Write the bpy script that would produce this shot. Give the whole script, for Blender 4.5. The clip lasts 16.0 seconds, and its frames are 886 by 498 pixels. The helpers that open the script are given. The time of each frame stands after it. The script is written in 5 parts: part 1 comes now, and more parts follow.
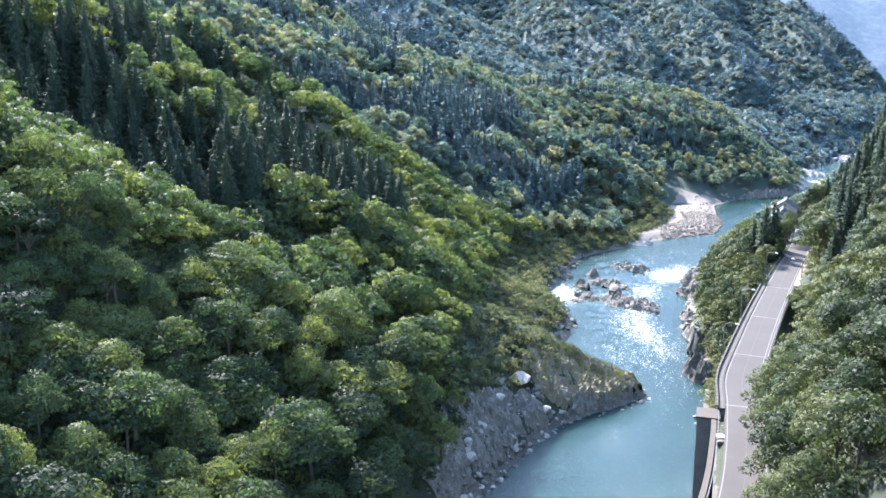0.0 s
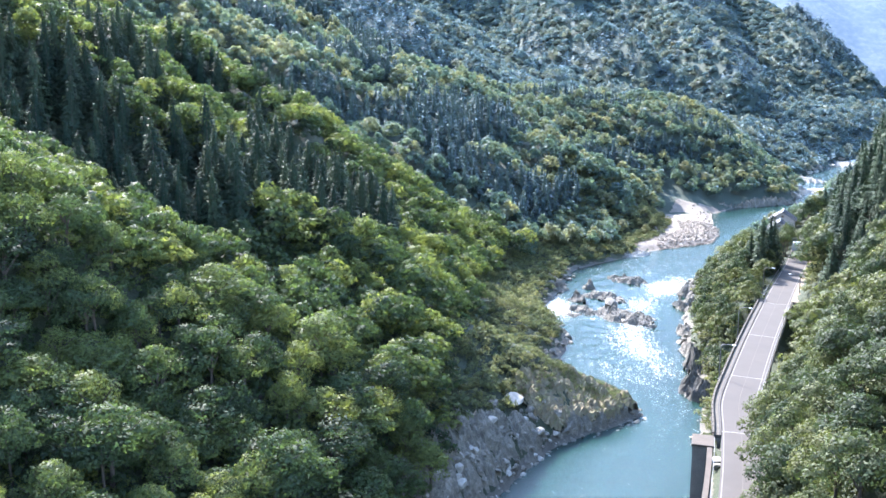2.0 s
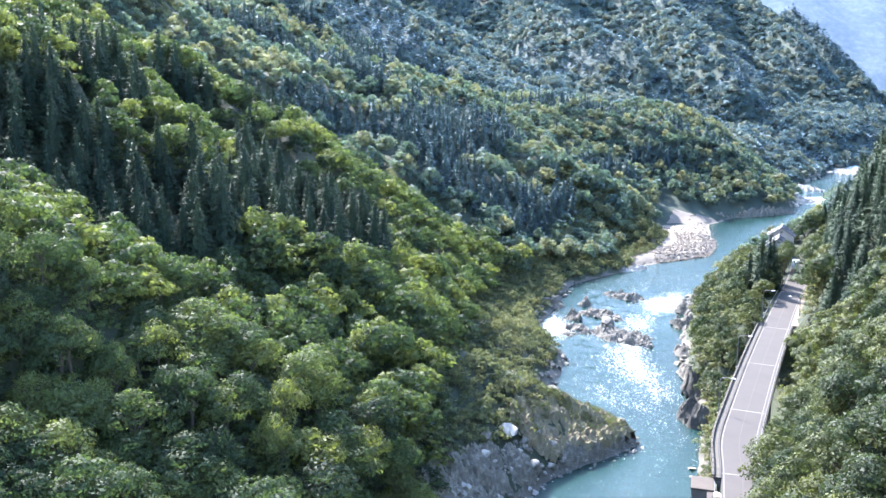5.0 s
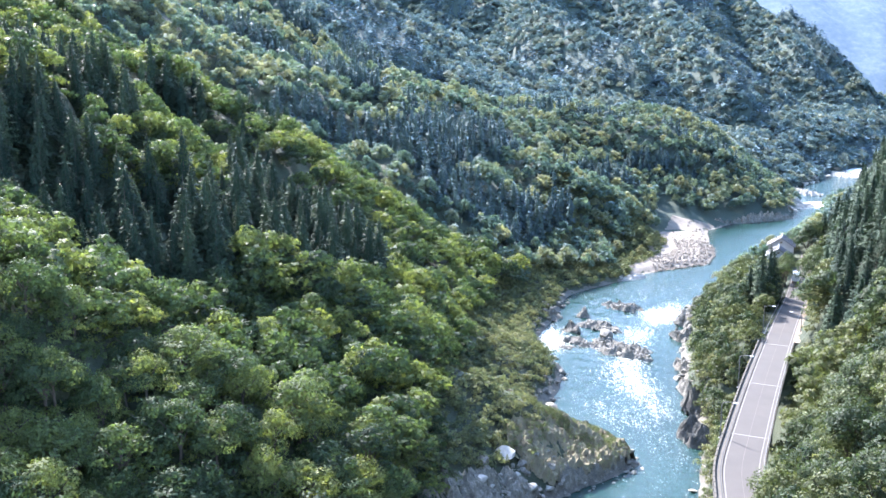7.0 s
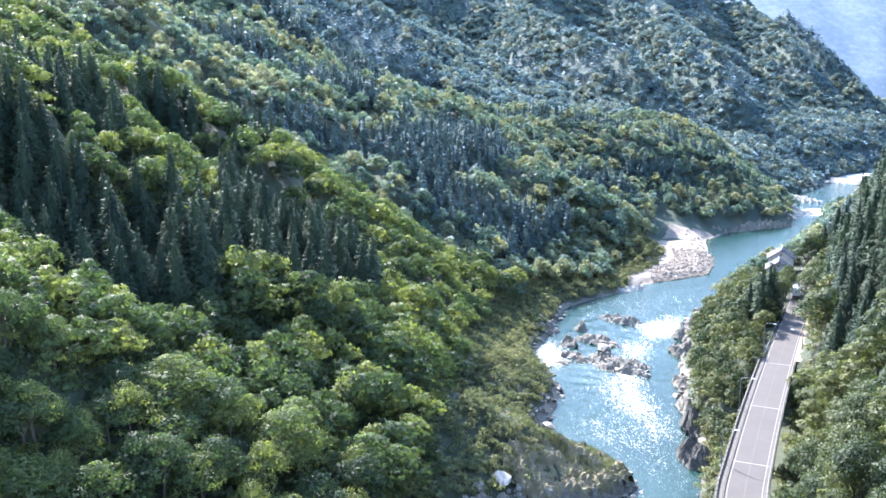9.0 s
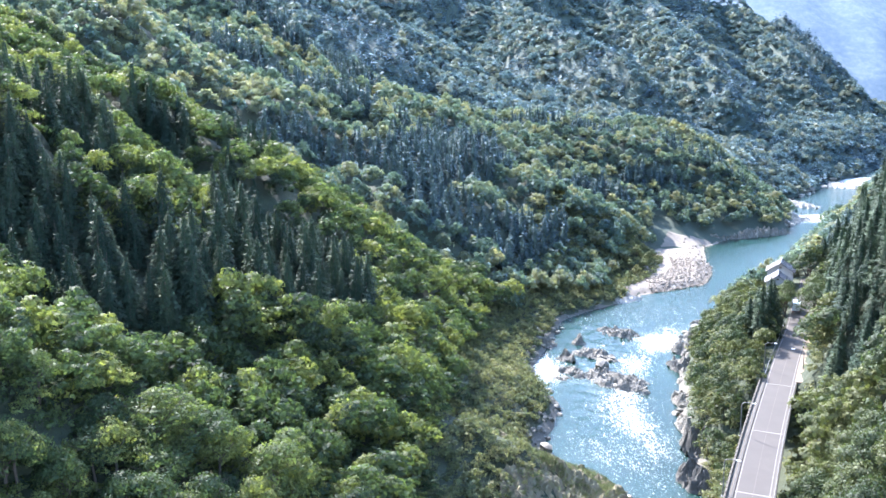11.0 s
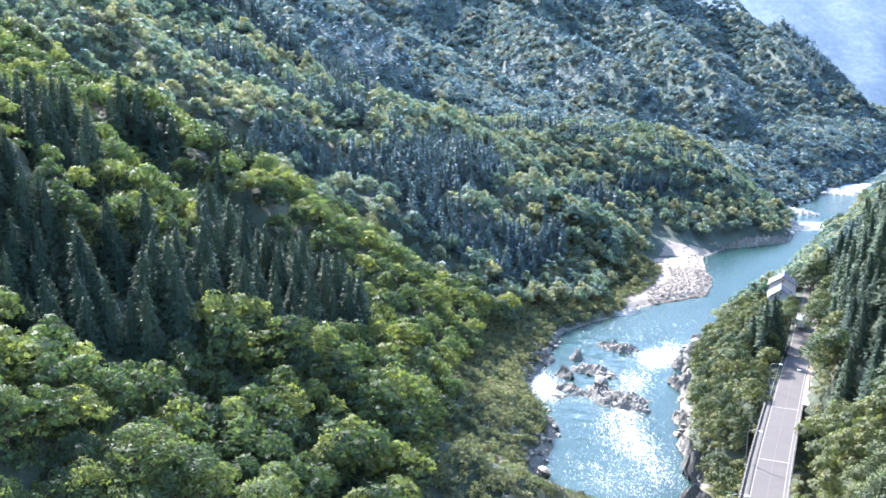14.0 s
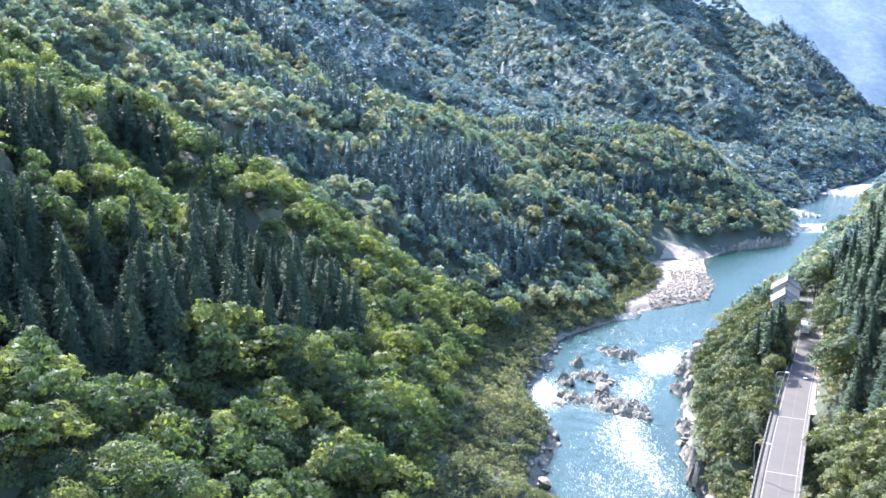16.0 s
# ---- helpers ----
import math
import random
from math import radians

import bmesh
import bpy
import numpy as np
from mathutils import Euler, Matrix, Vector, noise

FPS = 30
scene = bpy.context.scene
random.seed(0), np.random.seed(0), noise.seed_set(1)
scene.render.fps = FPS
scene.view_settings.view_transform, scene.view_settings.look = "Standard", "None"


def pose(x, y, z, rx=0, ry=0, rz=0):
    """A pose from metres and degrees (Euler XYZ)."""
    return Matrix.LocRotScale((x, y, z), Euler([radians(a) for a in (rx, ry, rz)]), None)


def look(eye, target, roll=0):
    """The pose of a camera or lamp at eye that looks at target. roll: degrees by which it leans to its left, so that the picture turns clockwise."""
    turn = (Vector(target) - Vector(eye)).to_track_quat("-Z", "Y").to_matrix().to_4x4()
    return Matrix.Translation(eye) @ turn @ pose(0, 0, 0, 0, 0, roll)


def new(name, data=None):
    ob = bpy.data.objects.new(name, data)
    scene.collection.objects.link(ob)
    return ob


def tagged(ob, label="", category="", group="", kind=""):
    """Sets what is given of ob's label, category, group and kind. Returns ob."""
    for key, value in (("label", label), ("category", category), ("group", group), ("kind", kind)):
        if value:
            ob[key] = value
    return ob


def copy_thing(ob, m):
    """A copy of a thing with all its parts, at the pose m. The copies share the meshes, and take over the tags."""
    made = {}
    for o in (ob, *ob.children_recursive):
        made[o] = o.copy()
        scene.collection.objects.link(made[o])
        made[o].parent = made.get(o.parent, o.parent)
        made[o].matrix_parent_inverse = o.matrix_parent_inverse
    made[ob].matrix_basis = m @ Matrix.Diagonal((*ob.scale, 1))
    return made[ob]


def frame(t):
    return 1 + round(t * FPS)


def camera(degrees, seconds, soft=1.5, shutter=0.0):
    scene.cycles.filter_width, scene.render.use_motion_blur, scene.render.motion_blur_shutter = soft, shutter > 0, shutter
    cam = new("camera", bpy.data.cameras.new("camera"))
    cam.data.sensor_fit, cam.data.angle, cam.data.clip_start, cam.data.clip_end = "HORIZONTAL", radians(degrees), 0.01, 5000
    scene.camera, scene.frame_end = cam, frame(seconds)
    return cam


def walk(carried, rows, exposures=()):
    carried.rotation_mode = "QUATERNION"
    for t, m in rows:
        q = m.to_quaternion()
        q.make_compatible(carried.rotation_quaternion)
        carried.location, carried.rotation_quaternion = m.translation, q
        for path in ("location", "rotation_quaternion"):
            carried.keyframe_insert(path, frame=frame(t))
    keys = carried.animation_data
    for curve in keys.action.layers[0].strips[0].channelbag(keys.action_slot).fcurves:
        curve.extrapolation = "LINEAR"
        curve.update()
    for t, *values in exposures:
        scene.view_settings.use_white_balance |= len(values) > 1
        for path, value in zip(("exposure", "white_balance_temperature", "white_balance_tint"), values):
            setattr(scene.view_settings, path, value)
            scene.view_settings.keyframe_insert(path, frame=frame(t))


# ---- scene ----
cam = camera(54.0, 16.0)
PATH = [
    (0, (-2.082, -13.011, 78.837), (-2.217, -11.057, 78.433), -0.2),
    (0.5, (-1.667, -11.873, 79.238), (-1.801, -9.918, 78.838), -0.3),
    (1, (-1.273, -10.8, 79.795), (-1.408, -8.844, 79.398), -0.3),
    (1.5, (-0.909, -9.779, 80.439), (-1.042, -7.823, 80.044), -0.4),
    (2, (-0.644, -8.779, 81.158), (-0.776, -6.823, 80.765), -0.4),
    (2.5, (-0.462, -7.835, 81.894), (-0.592, -5.878, 81.501), -0.4),
    (3, (-0.322, -6.89, 82.567), (-0.451, -4.933, 82.176), -0.5),
    (3.5, (-0.155, -5.866, 83.22), (-0.284, -3.909, 82.83), -0.5),
    (4, (-0.001, -4.795, 83.817), (-0.129, -2.837, 83.429), -0.5),
    (6.5, (0.272, 0.49, 88.365), (0.151, 2.448, 87.974), -0.5),
    (7, (0.356, 1.672, 89.002), (0.236, 3.63, 88.612), -0.6),
    (7.5, (0.511, 2.938, 89.711), (0.391, 4.897, 89.323), -0.6),
    (8, (0.68, 4.139, 90.457), (0.562, 6.098, 90.07), -0.6),
    (8.5, (0.833, 5.331, 91.214), (0.716, 7.29, 90.828), -0.6),
    (9, (0.92, 6.495, 91.901), (0.805, 8.454, 91.517), -0.7),
    (11.5, (0.977, 11.963, 96.743), (0.871, 13.923, 96.358), -0.7),
    (12, (0.986, 13.142, 97.329), (0.882, 15.102, 96.946), -0.7),
    (12.5, (1.035, 14.414, 97.837), (0.932, 16.375, 97.457), -0.8),
    (13, (1.086, 15.764, 98.141), (0.983, 17.725, 97.762), -0.7),
    (13.5, (1.129, 17.111, 98.281), (1.027, 19.072, 97.901), -0.7),
    (14, (1.119, 18.459, 98.362), (1.019, 20.42, 97.982), -0.7),
    (14.5, (1.09, 19.847, 98.409), (0.991, 21.808, 98.029), -0.7),
    (15, (1.034, 21.236, 98.441), (0.936, 23.198, 98.062), -0.7),
    (15.5, (1.01, 22.593, 98.499), (0.913, 24.554, 98.121), -0.7),
    (16, (1.043, 23.93, 98.537), (0.947, 25.891, 98.159), -0.8),
]
walk(cam, [(t, look(eye, target, roll)) for t, eye, target, roll in PATH], [(0, 2.76, 5950, 18), (1, 2.92, 5950, 18), (3, 3.02, 5950, 18), (16, 3.06, 5950, 18)])

# ---- daylight ----
SUN_TURN, SUN_RISE = -33.0, 42.0      # degrees left of +y (negative: towards -x), degrees above the horizon
world = bpy.data.worlds.new("sky")
scene.world = world
world.use_nodes = True
sky = world.node_tree.nodes.new("ShaderNodeTexSky")
sky.sky_type, sky.sun_disc = "NISHITA", False
sky.sun_elevation, sky.sun_rotation = radians(SUN_RISE), radians(SUN_TURN)
sky.air_density, sky.dust_density, sky.ozone_density = 1.4, 0.8, 3.0
world.node_tree.links.new(sky.outputs[0], world.node_tree.nodes["Background"].inputs[0])
world.node_tree.nodes["Background"].inputs[1].default_value = 0.15
sun = new("sun", bpy.data.lights.new("sun", "SUN"))
sun.data.energy, sun.data.angle, sun.data.color = 3.7, radians(0.6), (1.0, 0.95, 0.86)
sun.matrix_world = look((Vector((math.sin(radians(SUN_TURN)), math.cos(radians(SUN_TURN)), math.tan(radians(SUN_RISE)))) * 300), (0, 0, 0))

# ---- materials ----


def shader(name):
    m = bpy.data.materials.new(name)
    m.use_nodes = True
    t = m.node_tree
    return m, t, t.nodes["Principled BSDF"], t.nodes["Material Output"]


def node(t, kind, **values):
    n = t.nodes.new(kind)
    for k, v in values.items():
        n.inputs[k].default_value = v
    return n


def noise_of(t, scale, detail=5.0, rough=0.6, vector=None):
    n = node(t, "ShaderNodeTexNoise", Scale=scale, Detail=detail, Roughness=rough)
    t.links.new(vector or t.nodes.new("ShaderNodeTexCoord").outputs["Object"], n.inputs["Vector"])
    return n.outputs["Fac"]


def ramp(t, fac, *stops):
    r = t.nodes.new("ShaderNodeValToRGB")
    while len(r.color_ramp.elements) < len(stops):
        r.color_ramp.elements.new(0.5)
    for e, (p, c) in zip(r.color_ramp.elements, stops):
        e.position, e.color = p, (*c, 1) if len(c) == 3 else c
    t.links.new(fac, r.inputs[0])
    return r.outputs["Color"]


def mixed(t, fac, a, b, how="MIX"):
    m = t.nodes.new("ShaderNodeMix")
    m.data_type, m.blend_type = "RGBA", how
    for sock, v in ((m.inputs[0], fac), (m.inputs[6], a), (m.inputs[7], b)):
        if isinstance(v, bpy.types.NodeSocket):
            t.links.new(v, sock)
        elif isinstance(v, (int, float)):
            sock.default_value = v
        else:
            sock.default_value = (*v, 1)
    return m.outputs[2]


def bumped(t, bsdf, height, strength, distance):
    b = node(t, "ShaderNodeBump", Strength=strength, Distance=distance)
    t.links.new(height, b.inputs["Height"])
    t.links.new(b.outputs[0], bsdf.inputs["Normal"])


def surface(name, stops, scale, fine, roughness=0.85, bump=0.5, distance=0.05, metallic=0.0):
    """A matt surface: a coarse and a fine noise choose between the colours, and give the relief."""
    m, t, b, out = shader(name)
    coarse, grain = noise_of(t, scale), noise_of(t, fine, 8.0, 0.7)
    both = mixed(t, 0.5, coarse, grain)
    t.links.new(ramp(t, both, *stops), b.inputs["Base Color"])
    b.inputs["Roughness"].default_value, b.inputs["Metallic"].default_value = roughness, metallic
    bumped(t, b, grain, bump, distance)
    return m


def foliage(name, dark, mid, light, glow, sheen=0.0, gloss=0.15, vary=1.0, grain=3.2, through_leaf=0.5, cells=0.0):
    """Leaves: each tree has its own tint, each leaf varies a little, and light passes through; cells: leaflets to the metre, with gaps between."""
    m, t, b, out = shader(name)
    info, attr, geo = t.nodes.new("ShaderNodeObjectInfo"), t.nodes.new("ShaderNodeAttribute"), t.nodes.new("ShaderNodeNewGeometry")
    attr.attribute_name = "tint"
    add = t.nodes.new("ShaderNodeMath")
    add.operation = "ADD"
    t.links.new(info.outputs["Random"], add.inputs[0])
    t.links.new(attr.outputs["Fac"], add.inputs[1])
    frac = t.nodes.new("ShaderNodeMath")
    frac.operation = "FRACT"
    t.links.new(add.outputs[0], frac.inputs[0])
    tree = ramp(t, frac.outputs[0], (0.0, dark), (0.45, mid), (0.8, light), (1.0, mid))
    leaf = ramp(t, geo.outputs["Random Per Island"], (0.0, (1 - 0.4 * vary,) * 3), (0.6, (1, 1, 1)), (1.0, (1 + 0.35 * vary, 1 + 0.3 * vary, 1 + 0.1 * vary)))
    fine = noise_of(t, grain, 6.0, 0.75)
    speck = ramp(t, fine, (0.36, (0.5, 0.53, 0.56)), (0.5, (0.95, 0.95, 0.95)), (0.64, (1.5, 1.45, 1.35)))
    colour = mixed(t, 1.0, mixed(t, 1.0, tree, leaf, "MULTIPLY"), speck, "MULTIPLY")
    t.links.new(colour, b.inputs["Base Color"])
    b.inputs["Roughness"].default_value = 0.6
    b.inputs["Specular IOR Level"].default_value = gloss
    # blue-tinted sheen stands in for haze over the distant woods
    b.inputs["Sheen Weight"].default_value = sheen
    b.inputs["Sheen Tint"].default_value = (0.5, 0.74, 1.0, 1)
    thin = t.nodes.new("ShaderNodeBsdfTranslucent")
    t.links.new(mixed(t, 1.0, colour, glow, "MULTIPLY"), thin.inputs["Color"])
    mix = node(t, "ShaderNodeMixShader", Fac=through_leaf)
    t.links.new(b.outputs[0], mix.inputs[1])
    t.links.new(thin.outputs[0], mix.inputs[2])
    if not cells:
        t.links.new(mix.outputs[0], out.inputs["Surface"])
        return m
    spots = node(t, "ShaderNodeTexVoronoi", Scale=cells)
    t.links.new(t.nodes.new("ShaderNodeTexCoord").outputs["Object"], spots.inputs["Vector"])
    gap = t.nodes.new("ShaderNodeMath")
    gap.operation = "GREATER_THAN"
    gap.inputs[1].default_value = 0.58
    t.links.new(spots.outputs["Distance"], gap.inputs[0])
    torn = t.nodes.new("ShaderNodeMixShader")
    t.links.new(gap.outputs[0], torn.inputs[0])
    t.links.new(mix.outputs[0], torn.inputs[1])
    t.links.new(t.nodes.new("ShaderNodeBsdfTransparent").outputs[0], torn.inputs[2])
    t.links.new(torn.outputs[0], out.inputs["Surface"])
    return m


LEAF = foliage("broad_leaves", (0.024, 0.041, 0.026), (0.052, 0.08, 0.038), (0.128, 0.148, 0.052), (1.8, 1.9, 1.0), 0.0, 0.2, 0.7, 11.0, 0.45, 4.2)
SHRUB = foliage("shrub_leaves", (0.03, 0.047, 0.028), (0.05, 0.069, 0.035), (0.094, 0.105, 0.044), (1.3, 1.45, 0.9), 0.0, 0.2, 0.9, 9.0, 0.35, 4.2)
CEDAR = foliage("cedar_needles", (0.018, 0.034, 0.025), (0.029, 0.049, 0.034), (0.047, 0.07, 0.043), (1.2, 1.4, 0.9), 0.0, 0.08, 0.7, 7.0, 0.15, 4.6)
BANK_LEAF = foliage("bank_leaves", (0.08, 0.1, 0.055), (0.12, 0.135, 0.07), (0.165, 0.165, 0.085), (1.3, 1.35, 1.0), 0.02, 0.1, 0.7, 9.0, 0.4, 4.0)
# farther spur: same leaves again, made lighter and bluer to paint in some haze
SPUR_LEAF = foliage("hazy_spur_leaves", (0.06, 0.094, 0.078), (0.092, 0.13, 0.094), (0.18, 0.176, 0.094), (1.5, 1.6, 1.2), 0.28, 0.1, 0.35, 2.5, 0.45, 2.2)
SPUR_CEDAR = foliage("hazy_spur_needles", (0.042, 0.068, 0.068), (0.054, 0.082, 0.078), (0.07, 0.098, 0.084), (1.2, 1.4, 1.2), 0.16, 0.05, 0.35, 2.5, 0.15, 2.4)
# far hills: aerial haze painted into paler, bluer leaf colours
FAR_LEAF = foliage("hazy_hill_leaves", (0.075, 0.116, 0.12), (0.098, 0.142, 0.136), (0.18, 0.186, 0.124), (1.3, 1.4, 1.3), 0.34, 0.05, 0.15, 0.6, 0.3, 1.0)
FAR_CEDAR = foliage("hazy_cedar_needles", (0.068, 0.106, 0.122), (0.08, 0.12, 0.132), (0.092, 0.132, 0.136), (1.2, 1.35, 1.3), 0.34, 0.05, 0.15, 0.6, 0.2, 1.1)
BARK = surface("bark", ((0.2, (0.03, 0.024, 0.018)), (0.8, (0.09, 0.07, 0.055))), 2.0, 14.0, 0.95, 0.9, 0.05)
EARTH = surface("forest_floor", ((0.25, (0.025, 0.035, 0.015)), (0.55, (0.05, 0.06, 0.025)), (0.8, (0.10, 0.085, 0.05))), 0.12, 1.7, 0.95, 0.8, 0.3)
CLIFF = surface("dark_cliff_rock", ((0.25, (0.025, 0.025, 0.02)), (0.5, (0.065, 0.06, 0.048)), (0.78, (0.17, 0.155, 0.125))), 0.7, 3.2, 0.85, 1.0, 0.25)
ROCK = surface("schist", ((0.28, (0.04, 0.037, 0.03)), (0.5, (0.13, 0.118, 0.092)), (0.72, (0.33, 0.3, 0.24))), 0.8, 3.4, 0.8, 1.0, 0.25)
PALE_ROCK = surface("washed_schist", ((0.25, (0.14, 0.13, 0.108)), (0.75, (0.44, 0.41, 0.35))), 0.7, 3.4, 0.8, 0.8, 0.15)
SPIT_ROCK = surface("grassy_rock", ((0.3, (0.06, 0.05, 0.032)), (0.5, (0.19, 0.155, 0.095)), (0.6, (0.15, 0.145, 0.065)), (0.8, (0.36, 0.31, 0.22))), 0.9, 3.6, 0.95, 1.0, 0.3)
GRAVEL = surface("gravel", ((0.25, (0.095, 0.078, 0.057)), (0.5, (0.15, 0.125, 0.096)), (0.8, (0.22, 0.187, 0.148))), 0.3, 3.0, 0.9, 1.0, 0.2)
ASPHALT = surface("worn_asphalt", ((0.25, (0.035, 0.03, 0.026)), (0.55, (0.049, 0.042, 0.036)), (0.8, (0.07, 0.06, 0.051))), 0.25, 6.0, 0.9, 0.4, 0.01)
CONCRETE = surface("weathered_concrete", ((0.25, (0.07, 0.064, 0.054)), (0.55, (0.145, 0.132, 0.11)), (0.8, (0.24, 0.22, 0.185))), 0.4, 4.0, 0.9, 0.6, 0.03)
RUST_CONCRETE = surface("stained_concrete", ((0.2, (0.035, 0.027, 0.02)), (0.6, (0.07, 0.056, 0.042)), (0.9, (0.12, 0.1, 0.078))), 0.5, 3.0, 0.9, 0.6, 0.03)
LINE_PAINT = surface("road_paint", ((0.25, (0.065, 0.058, 0.05)), (0.65, (0.135, 0.125, 0.106))), 0.8, 9.0, 0.7, 0.2, 0.004)
STEEL = surface("galvanised_steel", ((0.2, (0.1, 0.1, 0.097)), (0.8, (0.19, 0.186, 0.18))), 1.0, 9.0, 0.6, 0.2, 0.01, 0.3)
MOSSY = surface("mossy_concrete", ((0.25, (0.035, 0.031, 0.024)), (0.55, (0.075, 0.066, 0.052)), (0.8, (0.145, 0.13, 0.105))), 0.7, 4.0, 0.95, 0.7, 0.03)
WORN_LINE = surface("worn_centre_paint", ((0.3, (0.052, 0.046, 0.04)), (0.65, (0.088, 0.074, 0.06))), 0.6, 5.0, 0.9, 0.3, 0.004)
WHITE_PAINT = surface("white_paint", ((0.2, (0.68, 0.68, 0.67)), (0.8, (0.82, 0.82, 0.81))), 0.6, 5.0, 0.45, 0.1, 0.005)
DARK_RUBBER = surface("rubber", ((0.2, (0.015, 0.015, 0.015)), (0.8, (0.03, 0.03, 0.03))), 3.0, 20.0, 0.8, 0.3, 0.01)
BLUE_PAINT = surface("cab_paint", ((0.2, (0.55, 0.57, 0.6)), (0.8, (0.68, 0.7, 0.72))), 0.6, 5.0, 0.35, 0.1, 0.004)
DARK_GLASS = surface("tinted_glass", ((0.2, (0.015, 0.02, 0.022)), (0.8, (0.025, 0.03, 0.032))), 0.6, 5.0, 0.08, 0.0, 0.004)
ROOF_TILE = surface("grey_roof_tiles", ((0.2, (0.06, 0.062, 0.066)), (0.7, (0.12, 0.122, 0.128))), 0.5, 5.0, 0.6, 0.8, 0.05)
PLASTER = surface("pale_plaster", ((0.2, (0.26, 0.25, 0.23)), (0.7, (0.4, 0.39, 0.36))), 0.4, 4.0, 0.9, 0.3, 0.02)
WOOD = surface("weathered_wood", ((0.2, (0.09, 0.065, 0.045)), (0.7, (0.2, 0.15, 0.1))), 0.8, 8.0, 0.85, 0.6, 0.02)
RED_EARTH = surface("bare_slope", ((0.2, (0.1, 0.085, 0.055)), (0.5, (0.17, 0.13, 0.09)), (0.75, (0.26, 0.19, 0.13))), 0.5, 3.0, 0.95, 0.9, 0.1)


def river_water():
    """Milky turquoise water; foam where the river runs fast, in torn streaks, with sun glints painted in as white
    specks.
    """
    m, t, b, out = shader("river_water")
    coord = t.nodes.new("ShaderNodeTexCoord").outputs["Object"]
    turn = node(t, "ShaderNodeMapping")
    turn.inputs["Rotation"].default_value = (0, 0, radians(20))
    turn.inputs["Scale"].default_value = (1.5, 0.42, 1.0)
    t.links.new(coord, turn.inputs["Vector"])
    big, small = noise_of(t, 0.3, 7.0, 0.7, turn.outputs[0]), noise_of(t, 1.9, 9.0, 0.78, turn.outputs[0])
    attr = t.nodes.new("ShaderNodeAttribute")
    attr.attribute_name = "foam_glint"
    both = mixed(t, 0.8, big, small)
    add = t.nodes.new("ShaderNodeMath")
    add.operation = "ADD"
    t.links.new(both, add.inputs[0])
    t.links.new(attr.outputs["Fac"], add.inputs[1])
    foam_glint = ramp(t, add.outputs[0], (0.59, (0, 0, 0)), (0.635, (0.25, 0.25, 0.25)), (0.69, (1, 1, 1)))
    deep = ramp(t, noise_of(t, 0.03, 3.0), (0.3, (0.004, 0.02, 0.016)), (0.7, (0.009, 0.031, 0.025)))
    t.links.new(mixed(t, foam_glint, deep, (0.46, 0.47, 0.45)), b.inputs["Base Color"])
    rough = t.nodes.new("ShaderNodeMapRange")
    rough.inputs["To Min"].default_value, rough.inputs["To Max"].default_value = 0.08, 0.7
    t.links.new(foam_glint, rough.inputs["Value"])
    t.links.new(rough.outputs[0], b.inputs["Roughness"])
    b.inputs["IOR"].default_value = 1.33
    ripple = noise_of(t, 2.2, 7.0, 0.62, turn.outputs[0])
    bumped(t, b, mixed(t, 0.35, ripple, big), 0.7, 0.5)
    return m


WATER = river_water()

# ---- the lie of the land ----
LEFT_SHORE = np.array([(-60, -300), (-52, 0), (-30, 80), (-18, 112), (-6, 138), (3, 158), (12, 174), (20, 180), (34, 192), (28, 207), (15, 214), (13, 223),
                       (18, 238), (22, 256), (17, 275), (16, 290), (23, 312), (31, 345), (41, 356), (55, 369), (69, 386), (100, 405), (110, 430), (113, 455),
                       (121, 494), (141, 516), (178, 537), (196, 572), (206, 590), (216, 660), (253, 706), (310, 785), (475, 1011), (650, 1300), (1000, 2400)], float)
RIGHT_SHORE = np.array([(-10, -300), (0, 0), (20, 80), (34, 125), (40, 158), (46, 185), (53, 211), (53, 236), (59, 272), (64, 298), (76, 330), (96, 361),
                        (114, 383), (138, 425), (189, 517), (215, 553), (240, 600), (275, 675), (330, 775), (505, 1005), (690, 1300), (1040, 2400)], float)
ROAD = np.array([(17, 60), (24, 80), (30.5, 97), (35.3, 113), (39.6, 130), (42.6, 143), (48.3, 158.5), (58.7, 185), (70.6, 214), (79.8, 236), (90.3, 260), (98, 279),
                 (103.5, 293), (110, 307), (119, 330), (131, 362)], float)
ROAD_Z = 22.5


def smooth_line(points, step):
    """A Catmull-Rom curve through the points, with even steps."""
    p = np.vstack([2 * points[0] - points[1], points, 2 * points[-1] - points[-2]])
    out = []
    for i in range(1, len(p) - 2):
        u = np.linspace(0, 1, 20, endpoint=False)[:, None]
        a, b, c, d = p[i - 1], p[i], p[i + 1], p[i + 2]
        out.append(0.5 * (2 * b + (c - a) * u + (2 * a - 5 * b + 4 * c - d) * u ** 2 + (3 * b - a - 3 * c + d) * u ** 3))
    q = np.vstack(out + [points[-1:]])
    s = np.r_[0, np.cumsum(np.linalg.norm(np.diff(q, axis=0), axis=1))]
    n = max(2, int(s[-1] / step))
    t = np.linspace(0, s[-1], n + 1)
    return np.stack([np.interp(t, s, q[:, k]) for k in range(q.shape[1])], 1)


